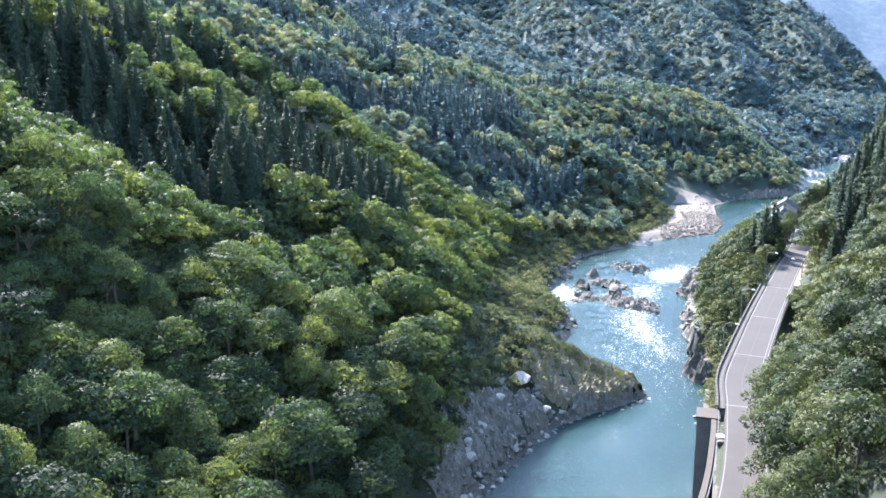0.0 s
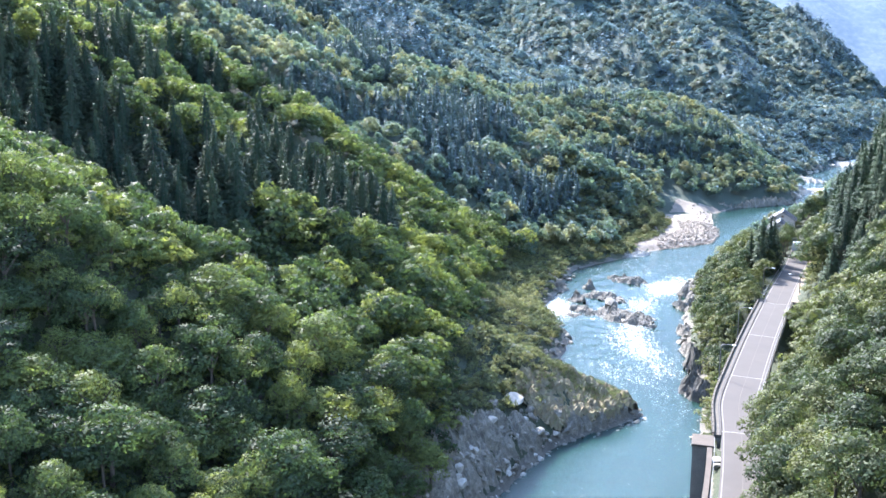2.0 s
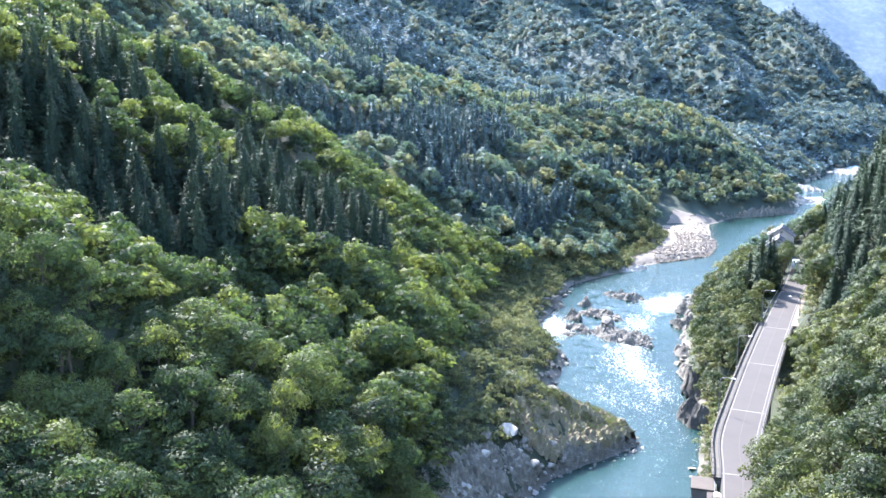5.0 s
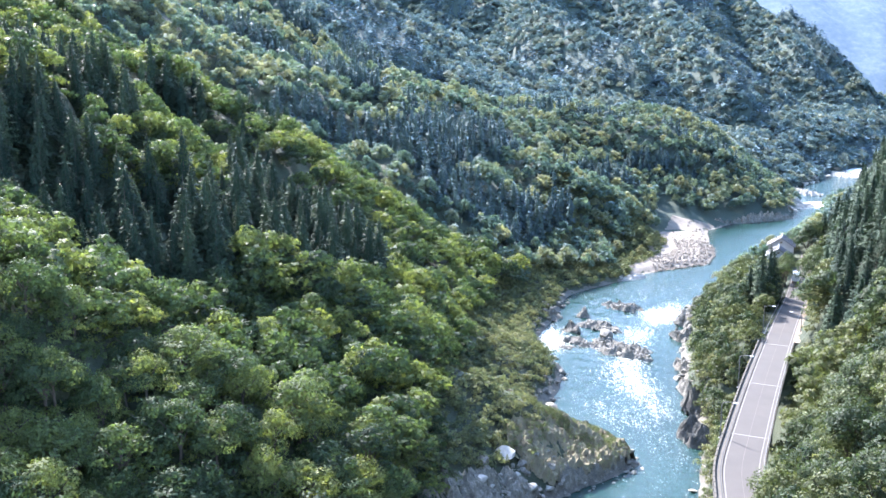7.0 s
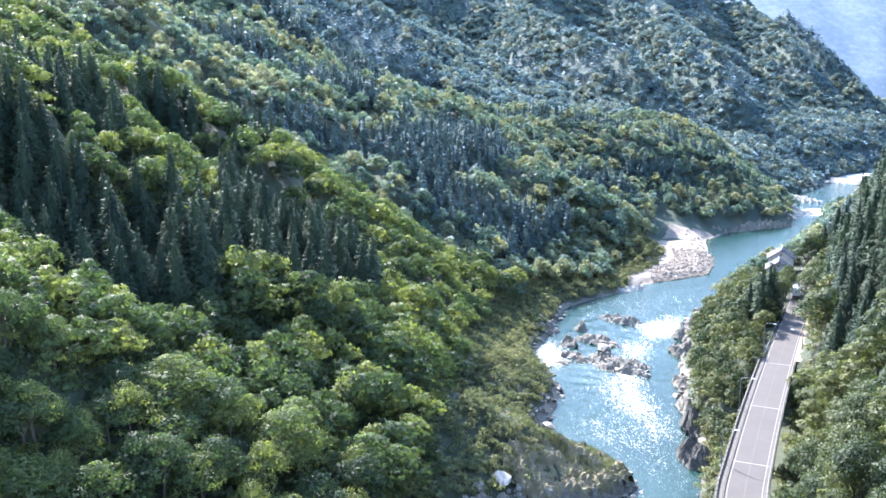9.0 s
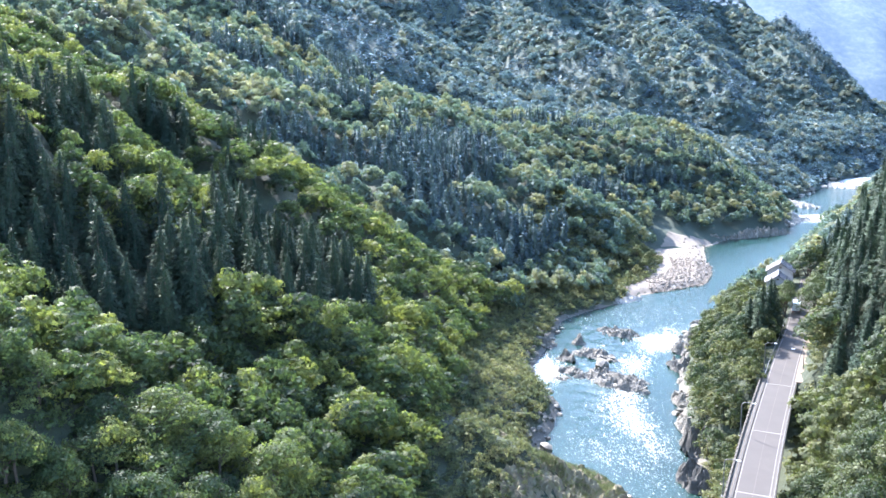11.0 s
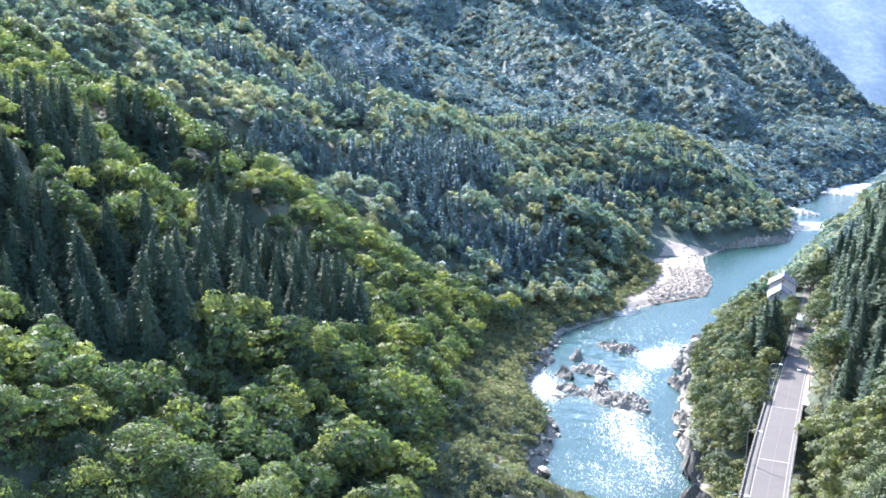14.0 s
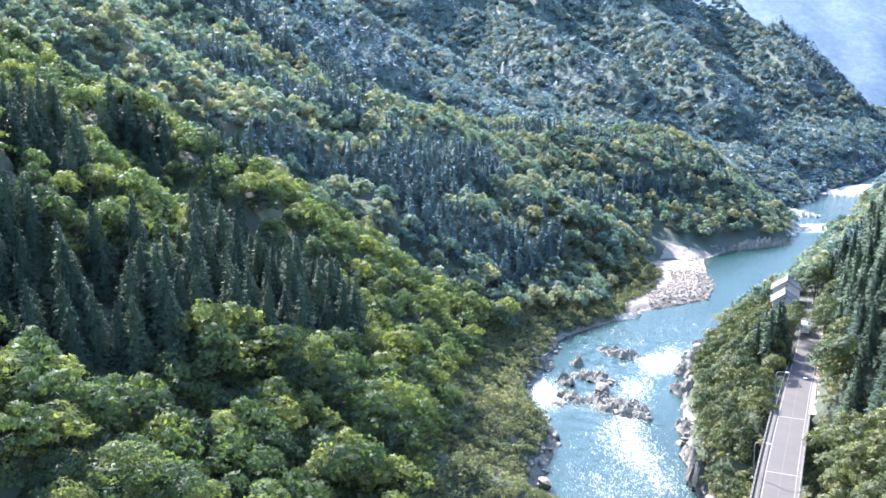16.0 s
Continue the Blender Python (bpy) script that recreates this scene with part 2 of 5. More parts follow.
def to_line(x, y, line):
    """Distance to a line, the side (positive: right of its way) and the y of the nearest place."""
    best, side, near = np.full(x.shape, 1e9), np.zeros(x.shape), np.zeros(x.shape)
    for (ax, ay), (bx, by) in zip(line[:-1], line[1:]):
        dx, dy = bx - ax, by - ay
        u = np.clip(((x - ax) * dx + (y - ay) * dy) / (dx * dx + dy * dy), 0, 1)
        ex, ey = x - ax - u * dx, y - ay - u * dy
        d = np.hypot(ex, ey)
        hit = d < best
        best, side, near = np.where(hit, d, best), np.where(hit, np.sign(ex * dy - ey * dx), side), np.where(hit, ay + u * dy, near)
    return best, side, near


def inside(x, y, ring):
    odd = np.zeros(x.shape, bool)
    for (ax, ay), (bx, by) in zip(ring, np.roll(ring, -1, 0)):
        cross = (ay > y) != (by > y)
        odd ^= cross & (x < (bx - ax) * (y - ay) / (by - ay + 1e-12) + ax)
    return odd


def ease(v, a, b):
    u = np.clip((v - a) / (b - a), 0, 1)
    return u * u * (3 - 2 * u)


def waves(x, y, size, seed):
    """Cheap smooth noise: a few turned sines, about -1 to 1."""
    r = np.random.RandomState(seed)
    out = 0
    for _ in range(6):
        a, p, k = r.uniform(0, 6.283), r.uniform(0, 6.283), r.uniform(0.7, 1.6) * 6.283 / size
        out = out + np.sin((x * np.cos(a) + y * np.sin(a)) * k + p)
    return out / 3.2


# spurs and gullies: from, to, height, half width
FOLDS = ((-66, 113, -28, 103, -6, 8), (-140, 128, -30, 128, 9, 17), (-140, 182, -20, 160, -8, 14), (-150, 226, -45, 228, 7, 17), (-160, 268, -40, 262, -7, 16), (-110, 300, -20, 292, 11, 20),
         (-200, 372, 40, 400, 9, 30), (-30, 352, -20, 356, 6, 18), (-60, 440, 60, 458, 9, 24), (-260, 475, -60, 490, -6, 34), (60, 575, 190, 590, 9, 26),
         (-420, 650, -60, 650, -46, 60), (-60, 650, 70, 665, -20, 40), (-320, 760, 40, 738, -30, 60), (-260, 900, 0, 900, -40, 90), (90, 960, 260, 860, 14, 70), (110, 640, 200, 660, 12, 30))
# sharp crests on the far mountainside, from the top down: x, y and height of the ground
CRESTS = [np.array(p, float) for p in (
    ((-260, 1010, 190), (-138, 880, 134), (-85, 800, 100), (-30, 760, 70)),
    ((-120, 1080, 190), (-54, 915, 124), (0, 820, 88), (40, 770, 50)),
    ((10, 1080, 185), (52, 935, 148), (117, 800, 108), (142, 748, 76), (185, 735, 36)),
    ((120, 1180, 205), (176, 1035, 152), (204, 905, 106), (225, 830, 74), (250, 795, 30)),
    ((200, 1150, 180), (236, 1010, 119), (265, 930, 82), (300, 880, 40)),
    ((330, 1330, 205), (366, 1225, 155), (375, 1120, 112), (395, 1050, 60)),
    ((400, 1260, 170), (430, 1180, 120), (450, 1120, 70)),
    ((345, 1330, 208), (250, 1310, 225), (130, 1290, 235)))]
RIVER_RING = np.vstack([LEFT_SHORE, RIGHT_SHORE[::-1]])


def ground(x, y):
    x, y = np.asarray(x, float), np.asarray(y, float)
    dl, _, yl = to_line(x, y, LEFT_SHORE)
    dr, _, yr = to_line(x, y, RIGHT_SHORE)
    wet = inside(x, y, RIVER_RING)
    # left bank
    k = np.interp(yl, (0, 250, 330, 400, 500, 620, 720, 800, 900, 1100), (0.62, 0.62, 0.6, 0.52, 0.48, 0.5, 0.45, 0.5, 0.64, 0.72))
    bank = np.interp(yl, (0, 150, 175, 200, 600), (10, 9, 4, 2, 2))
    reach = np.minimum(dl, 620 + 0.3 * (dl - 620))
    low = np.interp(yl, (235, 255, 325, 340, 370, 480, 498), (0, 7, 7, 0, 22, 24, 0))
    left = bank * (1 - np.exp(-dl / 5)) + k * np.maximum(0, reach - low * ease(dl, 0, 30))
    grown = ease(dl, 12, 60)
    for ax, ay, bx, by, h, w in FOLDS:
        d, _, _ = to_line(x, y, np.array([(ax, ay), (bx, by)], float))
        left = left + grown * h * np.exp(-(d / w) ** 2)
    left = left * (1 - 0.75 * ease(y - 0.25 * x, 1180, 1420))
    far = ease(y + 0.4 * x, 760, 940)
    along = 0.55 * x + 0.83 * y
    left = left + grown * (3.0 * waves(x, y, 60, 3) + 1.2 * waves(x, y, 22, 4))
    left = left + far * ease(dl, 30, 160) * (16 * (0.2 - np.abs(np.sin(along * 6.283 / 170 + 0.9 * waves(x, y, 260, 8)))) + 7 * waves(x, y, 90, 9) - 42)
    if np.any(far > 0):
        for line in CRESTS:
            d, _, near_y = to_line(x, y, line[:, :2])
            crest = np.interp(-near_y, -line[:, 1], line[:, 2]) - 1.0 * d + 3.5 * waves(x, y, 42, 14)
            left = np.maximum(left, np.where(far > 0, crest * ease(dl, 0, 40), -99))
    spit = np.exp(-((x - 22) / 13) ** 2 - ((y - 197) / 11) ** 2)
    left = left - 4.0 * spit * ease(dl, 0, 7)
    # right bank: cliff, road shelf, steep hill
    q, side, yq = to_line(x, y, ROAD)
    q = q * side
    bridge = ease(yq, 126, 134) * (1 - ease(yq, 208, 218))
    shelf = ROAD_Z - 0.35 - bridge * 13
    hill = shelf + np.where(q > 0, np.maximum(0, q - 4.8) * 1.75, 0)
    hill = np.minimum(hill, 64 + 0.55 * np.maximum(0, q) + shelf * 0.2)
    hill = shelf + (hill - shelf) * ease(y, 42, 74)
    drop = np.where(q < 0, ease(-q, 4.0, 14.0), 0) * np.interp(yq, (90, 140, 215, 240, 300, 340), (14, 6, 3, 0, 5, 6))
    near = np.maximum(hill - drop, 0.5)
    near = near * ease(dr, -1, np.interp(yr, (100, 200, 208, 260, 330), (7, 9, 10, 17, 22)))
    wild = 2 * (1 - np.exp(-dr / 5)) + 0.72 * np.minimum(dr, 400 - 330 * ease(y, 1150, 1400))
    on = ease(y, 318, 372)
    right = near * (1 - on) + wild * on + ease(q, 8, 20) * (1.5 * waves(x, y, 30, 5) + 3 * on * waves(x, y, 70, 6))
    z = np.where(dl < dr, left, right) + 5.0 * ease(y, 620, 680) * ease(np.minimum(dl, dr), 12, 40)
    bed = -0.4 - 3.2 * ease(np.minimum(dl, dr), 0, 9)
    return np.where(wet, bed, z)


def water_level(y):
    return np.interp(y, (228, 335, 560, 620, 800), (0.0, 1.3, 1.6, 2.2, 3.0))


def grid_axis(*bands):
    out = []
    for a, b, step in bands:
        out += list(np.arange(a, b, step))
    return np.array(out + [bands[-1][1]], float)


def sheet(name, xs, ys, zs, keep=None, material=None, extra=None):
    """A sheet over a grid of unlike steps; keep: which cells to keep. extra: named values of its points."""
    nx, ny = len(xs), len(ys)
    gx, gy = np.meshgrid(xs, ys)
    co = np.stack([gx, gy, zs], -1).reshape(-1, 3)
    i = np.arange(nx * ny).reshape(ny, nx)
    quads = np.stack([i[:-1, :-1], i[:-1, 1:], i[1:, 1:], i[1:, :-1]], -1)
    quads = quads[keep] if keep is not None else quads.reshape(-1, 4)
    used, quads = np.unique(quads, return_inverse=True)
    ob = new(name, mesh_of(name, co[used], quads.reshape(-1, 4), material))
    for key, values in (extra or {}).items():
        a = ob.data.attributes.new(key, "FLOAT", "POINT")
        a.data.foreach_set("value", values.reshape(-1)[used].astype(np.float32))
    return ob


def mesh_of(name, co, faces, material, smooth=True, normals=None):
    """A mesh from arrays of points and of faces with as many corners each; normals: how leaves turn to the light, point by point."""
    m = bpy.data.meshes.new(name)
    n, k = faces.shape
    m.vertices.add(len(co))
    m.vertices.foreach_set("co", np.ascontiguousarray(co, np.float32).ravel())
    m.loops.add(n * k)
    m.loops.foreach_set("vertex_index", np.ascontiguousarray(faces, np.int32).ravel())
    m.polygons.add(n)
    m.polygons.foreach_set("loop_start", np.arange(0, n * k, k, dtype=np.int32))
    m.polygons.foreach_set("use_smooth", np.full(n, smooth))
    m.update(calc_edges=True)
    if normals is not None:
        m.normals_split_custom_set_from_vertices(np.ascontiguousarray(normals, np.float32))
    if material:
        m.materials.append(material)
    return m


def ground_material():
    """Leaf litter and undergrowth on the slopes, bare schist where the banks are steep or washed."""
    m, t, b, out = shader("ground")
    geo = t.nodes.new("ShaderNodeNewGeometry")
    cut = t.nodes.new("ShaderNodeSeparateXYZ")
    t.links.new(geo.outputs["Position"], cut.inputs[0])
    coarse, grain = noise_of(t, 0.12), noise_of(t, 1.6, 8.0, 0.7)
    both = mixed(t, 0.5, coarse, grain)
    soil = ramp(t, both, (0.3, (0.012, 0.018, 0.009)), (0.5, (0.024, 0.034, 0.015)), (0.72, (0.055, 0.058, 0.03)))
    stone = ramp(t, both, (0.25, (0.03, 0.028, 0.022)), (0.5, (0.085, 0.077, 0.06)), (0.8, (0.19, 0.172, 0.135)))
    level = t.nodes.new("ShaderNodeMath")
    level.operation = "MULTIPLY_ADD"
    level.inputs[1].default_value, level.inputs[2].default_value = 6.0, -0.9
    t.links.new(coarse, level.inputs[0])
    less = t.nodes.new("ShaderNodeMath")
    less.operation = "LESS_THAN"
    t.links.new(cut.outputs["Z"], less.inputs[0])
    t.links.new(level.outputs[0], less.inputs[1])
    # far floor: blue-green matched to the haze-tinted woods, blended in by distance
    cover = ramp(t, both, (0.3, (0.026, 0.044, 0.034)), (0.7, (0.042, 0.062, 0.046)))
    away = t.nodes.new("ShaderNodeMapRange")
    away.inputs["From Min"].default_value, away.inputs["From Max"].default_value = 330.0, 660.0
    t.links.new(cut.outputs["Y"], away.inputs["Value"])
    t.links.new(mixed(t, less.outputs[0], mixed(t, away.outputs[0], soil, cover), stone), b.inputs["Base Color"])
    b.inputs["Roughness"].default_value = 0.92
    bumped(t, b, grain, 0.9, 0.35)
    return m


xs = grid_axis((-2600, -400, 60), (-400, -140, 8), (-140, 130, 2.5), (130, 460, 8), (460, 3000, 60))
ys = grid_axis((-700, -60, 40), (-60, 80, 8), (80, 330, 2.5), (330, 640, 6), (640, 1300, 14), (1300, 4000, 90))
gx, gy = np.meshgrid(xs, ys)
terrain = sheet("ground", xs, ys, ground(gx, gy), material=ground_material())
tagged(terrain, "steep forest floor, leafy undergrowth and rocky river banks of a gorge", "ground", kind="structure")

wx = grid_axis((-80, -10, 5), (-10, 130, 0.8), (130, 320, 3), (320, 900, 20))
wy = grid_axis((-300, 100, 20), (100, 360, 0.8), (360, 640, 2.5), (640, 1300, 8), (1300, 2300, 60))
gx, gy = np.meshgrid(wx, wy)
dl, _, _ = to_line(gx, gy, LEFT_SHORE)
dr, _, _ = to_line(gx, gy, RIGHT_SHORE)
wet = inside(gx, gy, RIVER_RING)
near = wet | (np.minimum(dl, dr) < 5)
fast = ease(gy, 178, 275) * (1 - ease(gy, 330, 352))
mid = ease(np.minimum(dl, dr), 0, 14)
# the low base value over the rapids paints sun glints as fine white specks
foam_glint = fast * (0.015 + 0.045 * mid * (0.5 + 0.6 * waves(gx, gy, 26, 21))) + 0.05 * (1 - fast) * (1 - ease(gy, 352, 400)) * ease(gy, 150, 215)
foam_glint = foam_glint + 0.12 * np.exp(-((gx - 64) / 7) ** 2 - ((gy - 317) / 8) ** 2) + 0.2 * np.exp(-((gx - 20) / 5) ** 2 - ((gy - 288) / 14) ** 2)
stream, _, _ = to_line(gx, gy, np.array([(76, 338), (64, 320), (52, 300), (45, 279), (41, 258), (43, 238), (46, 224)], float))
foam_glint = foam_glint + np.interp(gy, (222, 250, 330, 345), (0.03, 0.075, 0.085, 0.0)) * np.exp(-(stream / 6.5) ** 2) + 0.02 * np.exp(-((gy - 226) / 24) ** 2) * mid
foam_glint = foam_glint + 0.25 * np.exp(-((gy - 592) / 16) ** 2) + 0.22 * ease(gy, 740, 775) * (1 - ease(gy, 800, 830))
chop = fast * mid * (0.28 * waves(gx, gy, 7, 11) + 0.2 * waves(gx, gy, 3.2, 12)) + 0.05 * waves(gx, gy, 4, 13) * mid
cells = near[:-1, :-1] | near[1:, 1:]
water = sheet("water", wx, wy, water_level(gy) + chop, cells, WATER, {"foam_glint": foam_glint})
tagged(water, "milky turquoise river with white rapids between rocks", "river", kind="structure")

# ---- woods ----


def leaves(r, centres, radii, count, size, flat=1.0, shake=0.45, soft=0.6):
    """Pointed leaf sprays over the upper sides of lobes: points (3 a spray), triangles, and normals that follow the lobes."""
    pick = r.choice(len(centres), count, p=radii ** 2 / (radii ** 2).sum())
    d = r.normal(size=(count, 3))
    d[:, 2] = np.abs(d[:, 2]) - 0.4
    d /= np.linalg.norm(d, axis=1)[:, None]
    at = centres[pick] + d * (radii[pick] * r.uniform(0.66, 1.08, count) ** 0.7)[:, None] * (1, 1, flat)
    n = d + r.normal(size=(count, 3)) * shake + (0, 0, 0.3)
    n /= np.linalg.norm(n, axis=1)[:, None]
    a = np.cross(n, r.normal(size=(count, 3)))
    a /= np.linalg.norm(a, axis=1)[:, None]
    b = np.cross(n, a)
    s = size * r.uniform(0.55, 1.4, count)[:, None]
    co = np.stack([at - a * s - b * s * 0.5, at + a * s - b * s * 0.35, at + b * s * 1.1 - n * s * 0.3], 1)
    lie = soft * d + (1 - soft) * n
    lie /= np.linalg.norm(lie, axis=1)[:, None]
    return co.reshape(-1, 3), np.arange(3 * count).reshape(-1, 3), np.repeat(lie, 3, 0)


def round_crown(seed, count, size, lobes=13, width=4.6, height=9.2, base=1.6, shake=0.45, soft=0.6):
    """An uneven crown of lobes, wider than tall, for a broadleaf tree about base + height tall."""
    r = np.random.RandomState(seed)
    c, rad = [], []
    for i in range(lobes):
        u = i / lobes
        ang, ring = i * 2.4 + r.uniform(-0.4, 0.4), width * 0.74 * math.sqrt(u) * r.uniform(0.75, 1.15)
        z = base + height * (0.8 - 0.66 * (ring / width) ** 1.5) + r.uniform(-0.7, 0.7)
        c.append((ring * math.cos(ang), ring * math.sin(ang), z))
        rad.append(r.uniform(0.24, 0.42) * width)
    return leaves(r, np.array(c), np.array(rad), count, size, 0.75, shake, soft)


def cone_crown(seed, count, size, height=15.0, width=2.7, base=0.6, core=0.0):
    """A plump cone of drooping sprays in whorls, for a cedar; core: how much of its width is filled with dense twigs."""
    r = np.random.RandomState(seed)
    u = 1 - r.uniform(0.0, 1, count) ** 0.6 * 0.99
    whorl = u + 0.018 * np.sin(u * 75 + seed) + r.normal(size=count) * 0.012
    ang = r.uniform(0, 6.283, count)
    lump = 1 + 0.2 * np.sin(ang * 3 + seed + whorl * 8) + 0.16 * np.sin(ang * 5 - seed + whorl * 27)
    out = width * np.clip(1 - u, 0, 1) ** 0.8 * lump * r.uniform(0.45, 1.05, count) ** 0.5 + 0.05
    at = np.stack([out * np.cos(ang), out * np.sin(ang), base + (height - base) * whorl - out * 0.3], 1)
    ray = np.stack([np.cos(ang), np.sin(ang), np.full(count, -0.35)], 1) + r.normal(size=(count, 3)) * 0.35
    across = np.stack([-np.sin(ang), np.cos(ang), r.normal(size=count) * 0.5], 1)
    s = (size * r.uniform(0.6, 1.3, count) * (0.6 + 0.6 * (1 - u)))[:, None]
    co = np.stack([at - ray * s * 0.6 - across * s * 0.65, at - ray * s * 0.6 + across * s * 0.65, at + ray * s * 0.8], 1)
    lie = np.stack([np.cos(ang), np.sin(ang), np.full(count, 0.55)], 1) + r.normal(size=(count, 3)) * 0.3
    lie /= np.linalg.norm(lie, axis=1)[:, None]
    away = (np.cross(co[:, 1] - co[:, 0], co[:, 2] - co[:, 0]) * lie).sum(1) < 0
    co[away] = co[away][:, ::-1]
    shape = co.reshape(-1, 3), np.arange(3 * count).reshape(-1, 3), np.repeat(lie, 3, 0)
    if not core:
        return shape
    rings, sides = (8, 7) if count > 60 else (5, 6)
    uu, aa = np.meshgrid(np.linspace(0.0, 0.9, rings), np.arange(sides) * 6.2832 / sides, indexing="ij")
    k = width * core * (1 - uu) ** 0.8 * (1 + r.uniform(-0.35, 0.35, uu.shape))
    twigs = np.stack([k * np.cos(aa), k * np.sin(aa), base + (height - base) * (uu + r.uniform(-0.03, 0.03, uu.shape))], -1).reshape(-1, 3)
    j = np.arange(rings * sides).reshape(rings, sides)
    q = np.stack([j[:-1], np.roll(j, -1, 1)[:-1], np.roll(j, -1, 1)[1:], j[1:]], -1).reshape(-1, 4)
    lies = np.stack([np.cos(aa), np.sin(aa), np.full(uu.shape, 0.3)], -1).reshape(-1, 3) / 1.044
    faces = np.vstack([shape[1], q[:, (0, 1, 2)] + 3 * count, q[:, (0, 2, 3)] + 3 * count])
    return np.vstack([shape[0], twigs]), faces, np.vstack([shape[2], lies])


def tube(path, radii, sides=7):
    """A tapered tube along a path: points and quads."""
    path = np.asarray(path, float)
    ang = np.arange(sides) * 6.283185 / sides
    ways = np.gradient(path, axis=0)
    co = []
    for p, w, rad in zip(path, ways, radii):
        w = w / (np.linalg.norm(w) + 1e-9)
        a = np.cross(w, (0.31, 0.95, 0.1) if abs(w[1]) < 0.9 else (1, 0, 0))
        a /= np.linalg.norm(a)
        b = np.cross(w, a)
        co.append(p + rad * (np.cos(ang)[:, None] * a + np.sin(ang)[:, None] * b))
    faces = []
    for k in range(len(path) - 1):
        for j in range(sides):
            faces.append((k * sides + j, k * sides + (j + 1) % sides, (k + 1) * sides + (j + 1) % sides, (k + 1) * sides + j))
    return np.vstack(co), np.array(faces)


def joined(pieces):
    cos, fs, n = [], [], 0
    for co, f in pieces:
        cos.append(co)
        fs.append(f + n)
        n += len(co)
    return np.vstack(cos), np.vstack(fs)


def broad_trunk(seed, height, width):
    """A leaning trunk with five limbs that reach into the crown."""
    r = np.random.RandomState(seed)
    lean = r.uniform(-0.5, 0.5, 2)
    stem = [(lean[0] * u, lean[1] * u, height * 0.72 * u - 0.8) for u in np.linspace(0, 1, 5)]
    pieces = [tube(stem, np.linspace(0.26, 0.1, 5))]
    for i in range(5):
        a, z = i * 1.26 + r.uniform(-0.4, 0.4), height * r.uniform(0.3, 0.55)
        reach = width * r.uniform(0.5, 0.75)
        limb = [(lean[0] * 0.5 + reach * u * math.cos(a), lean[1] * 0.5 + reach * u * math.sin(a), z + (height * 0.8 - z) * u ** 0.8) for u in np.linspace(0, 1, 4)]
        pieces.append(tube(limb, np.linspace(0.12, 0.03, 4), 5))
    return joined(pieces)


def scattered(x0, x1, y0, y1, gap, seed):
    """Places on a shaken grid."""
    r = np.random.RandomState(seed)
    x, y = np.meshgrid(np.arange(x0, x1, gap), np.arange(y0, y1, gap))
    x, y = x.ravel() + r.uniform(-0.42, 0.42, x.size) * gap, y.ravel() + r.uniform(-0.42, 0.42, y.size) * gap
    return x, y


# stands of cedar on the slopes: centre, half axes, turn in degrees
CEDAR_STANDS = ((93, 205, 13, 34, -22), (118, 255, 22, 70, -18), (150, 330, 26, 70, -20), (-110, 225, 24, 16, -30), (-95, 440, 60, 16, 0),
                (-150, 540, 90, 40, 0), (40, 590, 60, 13, 10), (60, 508, 28, 10, 20), (142, 590, 36, 9, -10), (100, 548, 26, 7, 10))
# stands with their outlines, on the bank across the river
SLOPE_STANDS = [np.array(p, float) for p in (
    ((-125, 190), (-97, 207), (-87, 191), (-70, 202), (-68, 224), (-87, 281), (-75, 282), (-60, 253), (-44, 272), (-26, 244), (-32, 216), (-43, 197), (-56, 198), (-60, 172), (-66, 157), (-78, 159), (-110, 170)),
    ((-120, 290), (-104, 303), (-91, 288), (-98, 280), (-112, 283)),
    ((-87, 293), (-94, 361), (-84, 376), (-39, 400), (-29, 393), (-50, 367), (-80, 355), (-78, 286)),
    ((-50, 367), (-37, 369), (-30, 348), (-15, 346), (10, 378), (5, 397), (-24, 385), (-20, 400), (12, 455), (7, 525), (-30, 491)),
    ((-9, 365), (-2, 392), (24, 414), (28, 444), (38, 430), (39, 411), (9, 358)))]


def in_stand(x, y, grow=1.0):
    out = np.zeros(np.shape(x), bool)
    for cx, cy, ax, ay, turn in CEDAR_STANDS:
        c, s = math.cos(radians(turn)), math.sin(radians(turn))
        u, v = (x - cx) * c + (y - cy) * s, -(x - cx) * s + (y - cy) * c
        out |= (u / (ax * grow)) ** 2 + (v / (ay * grow)) ** 2 < 1
    for ring in SLOPE_STANDS:
        out |= inside(np.asarray(x), np.asarray(y), ring)
    return out


def bar_edge(y):
    """The landward edge of the gravel bar."""
    return np.interp(y, (372, 400, 416, 451, 500), (52, 70, 79, 89, 99))


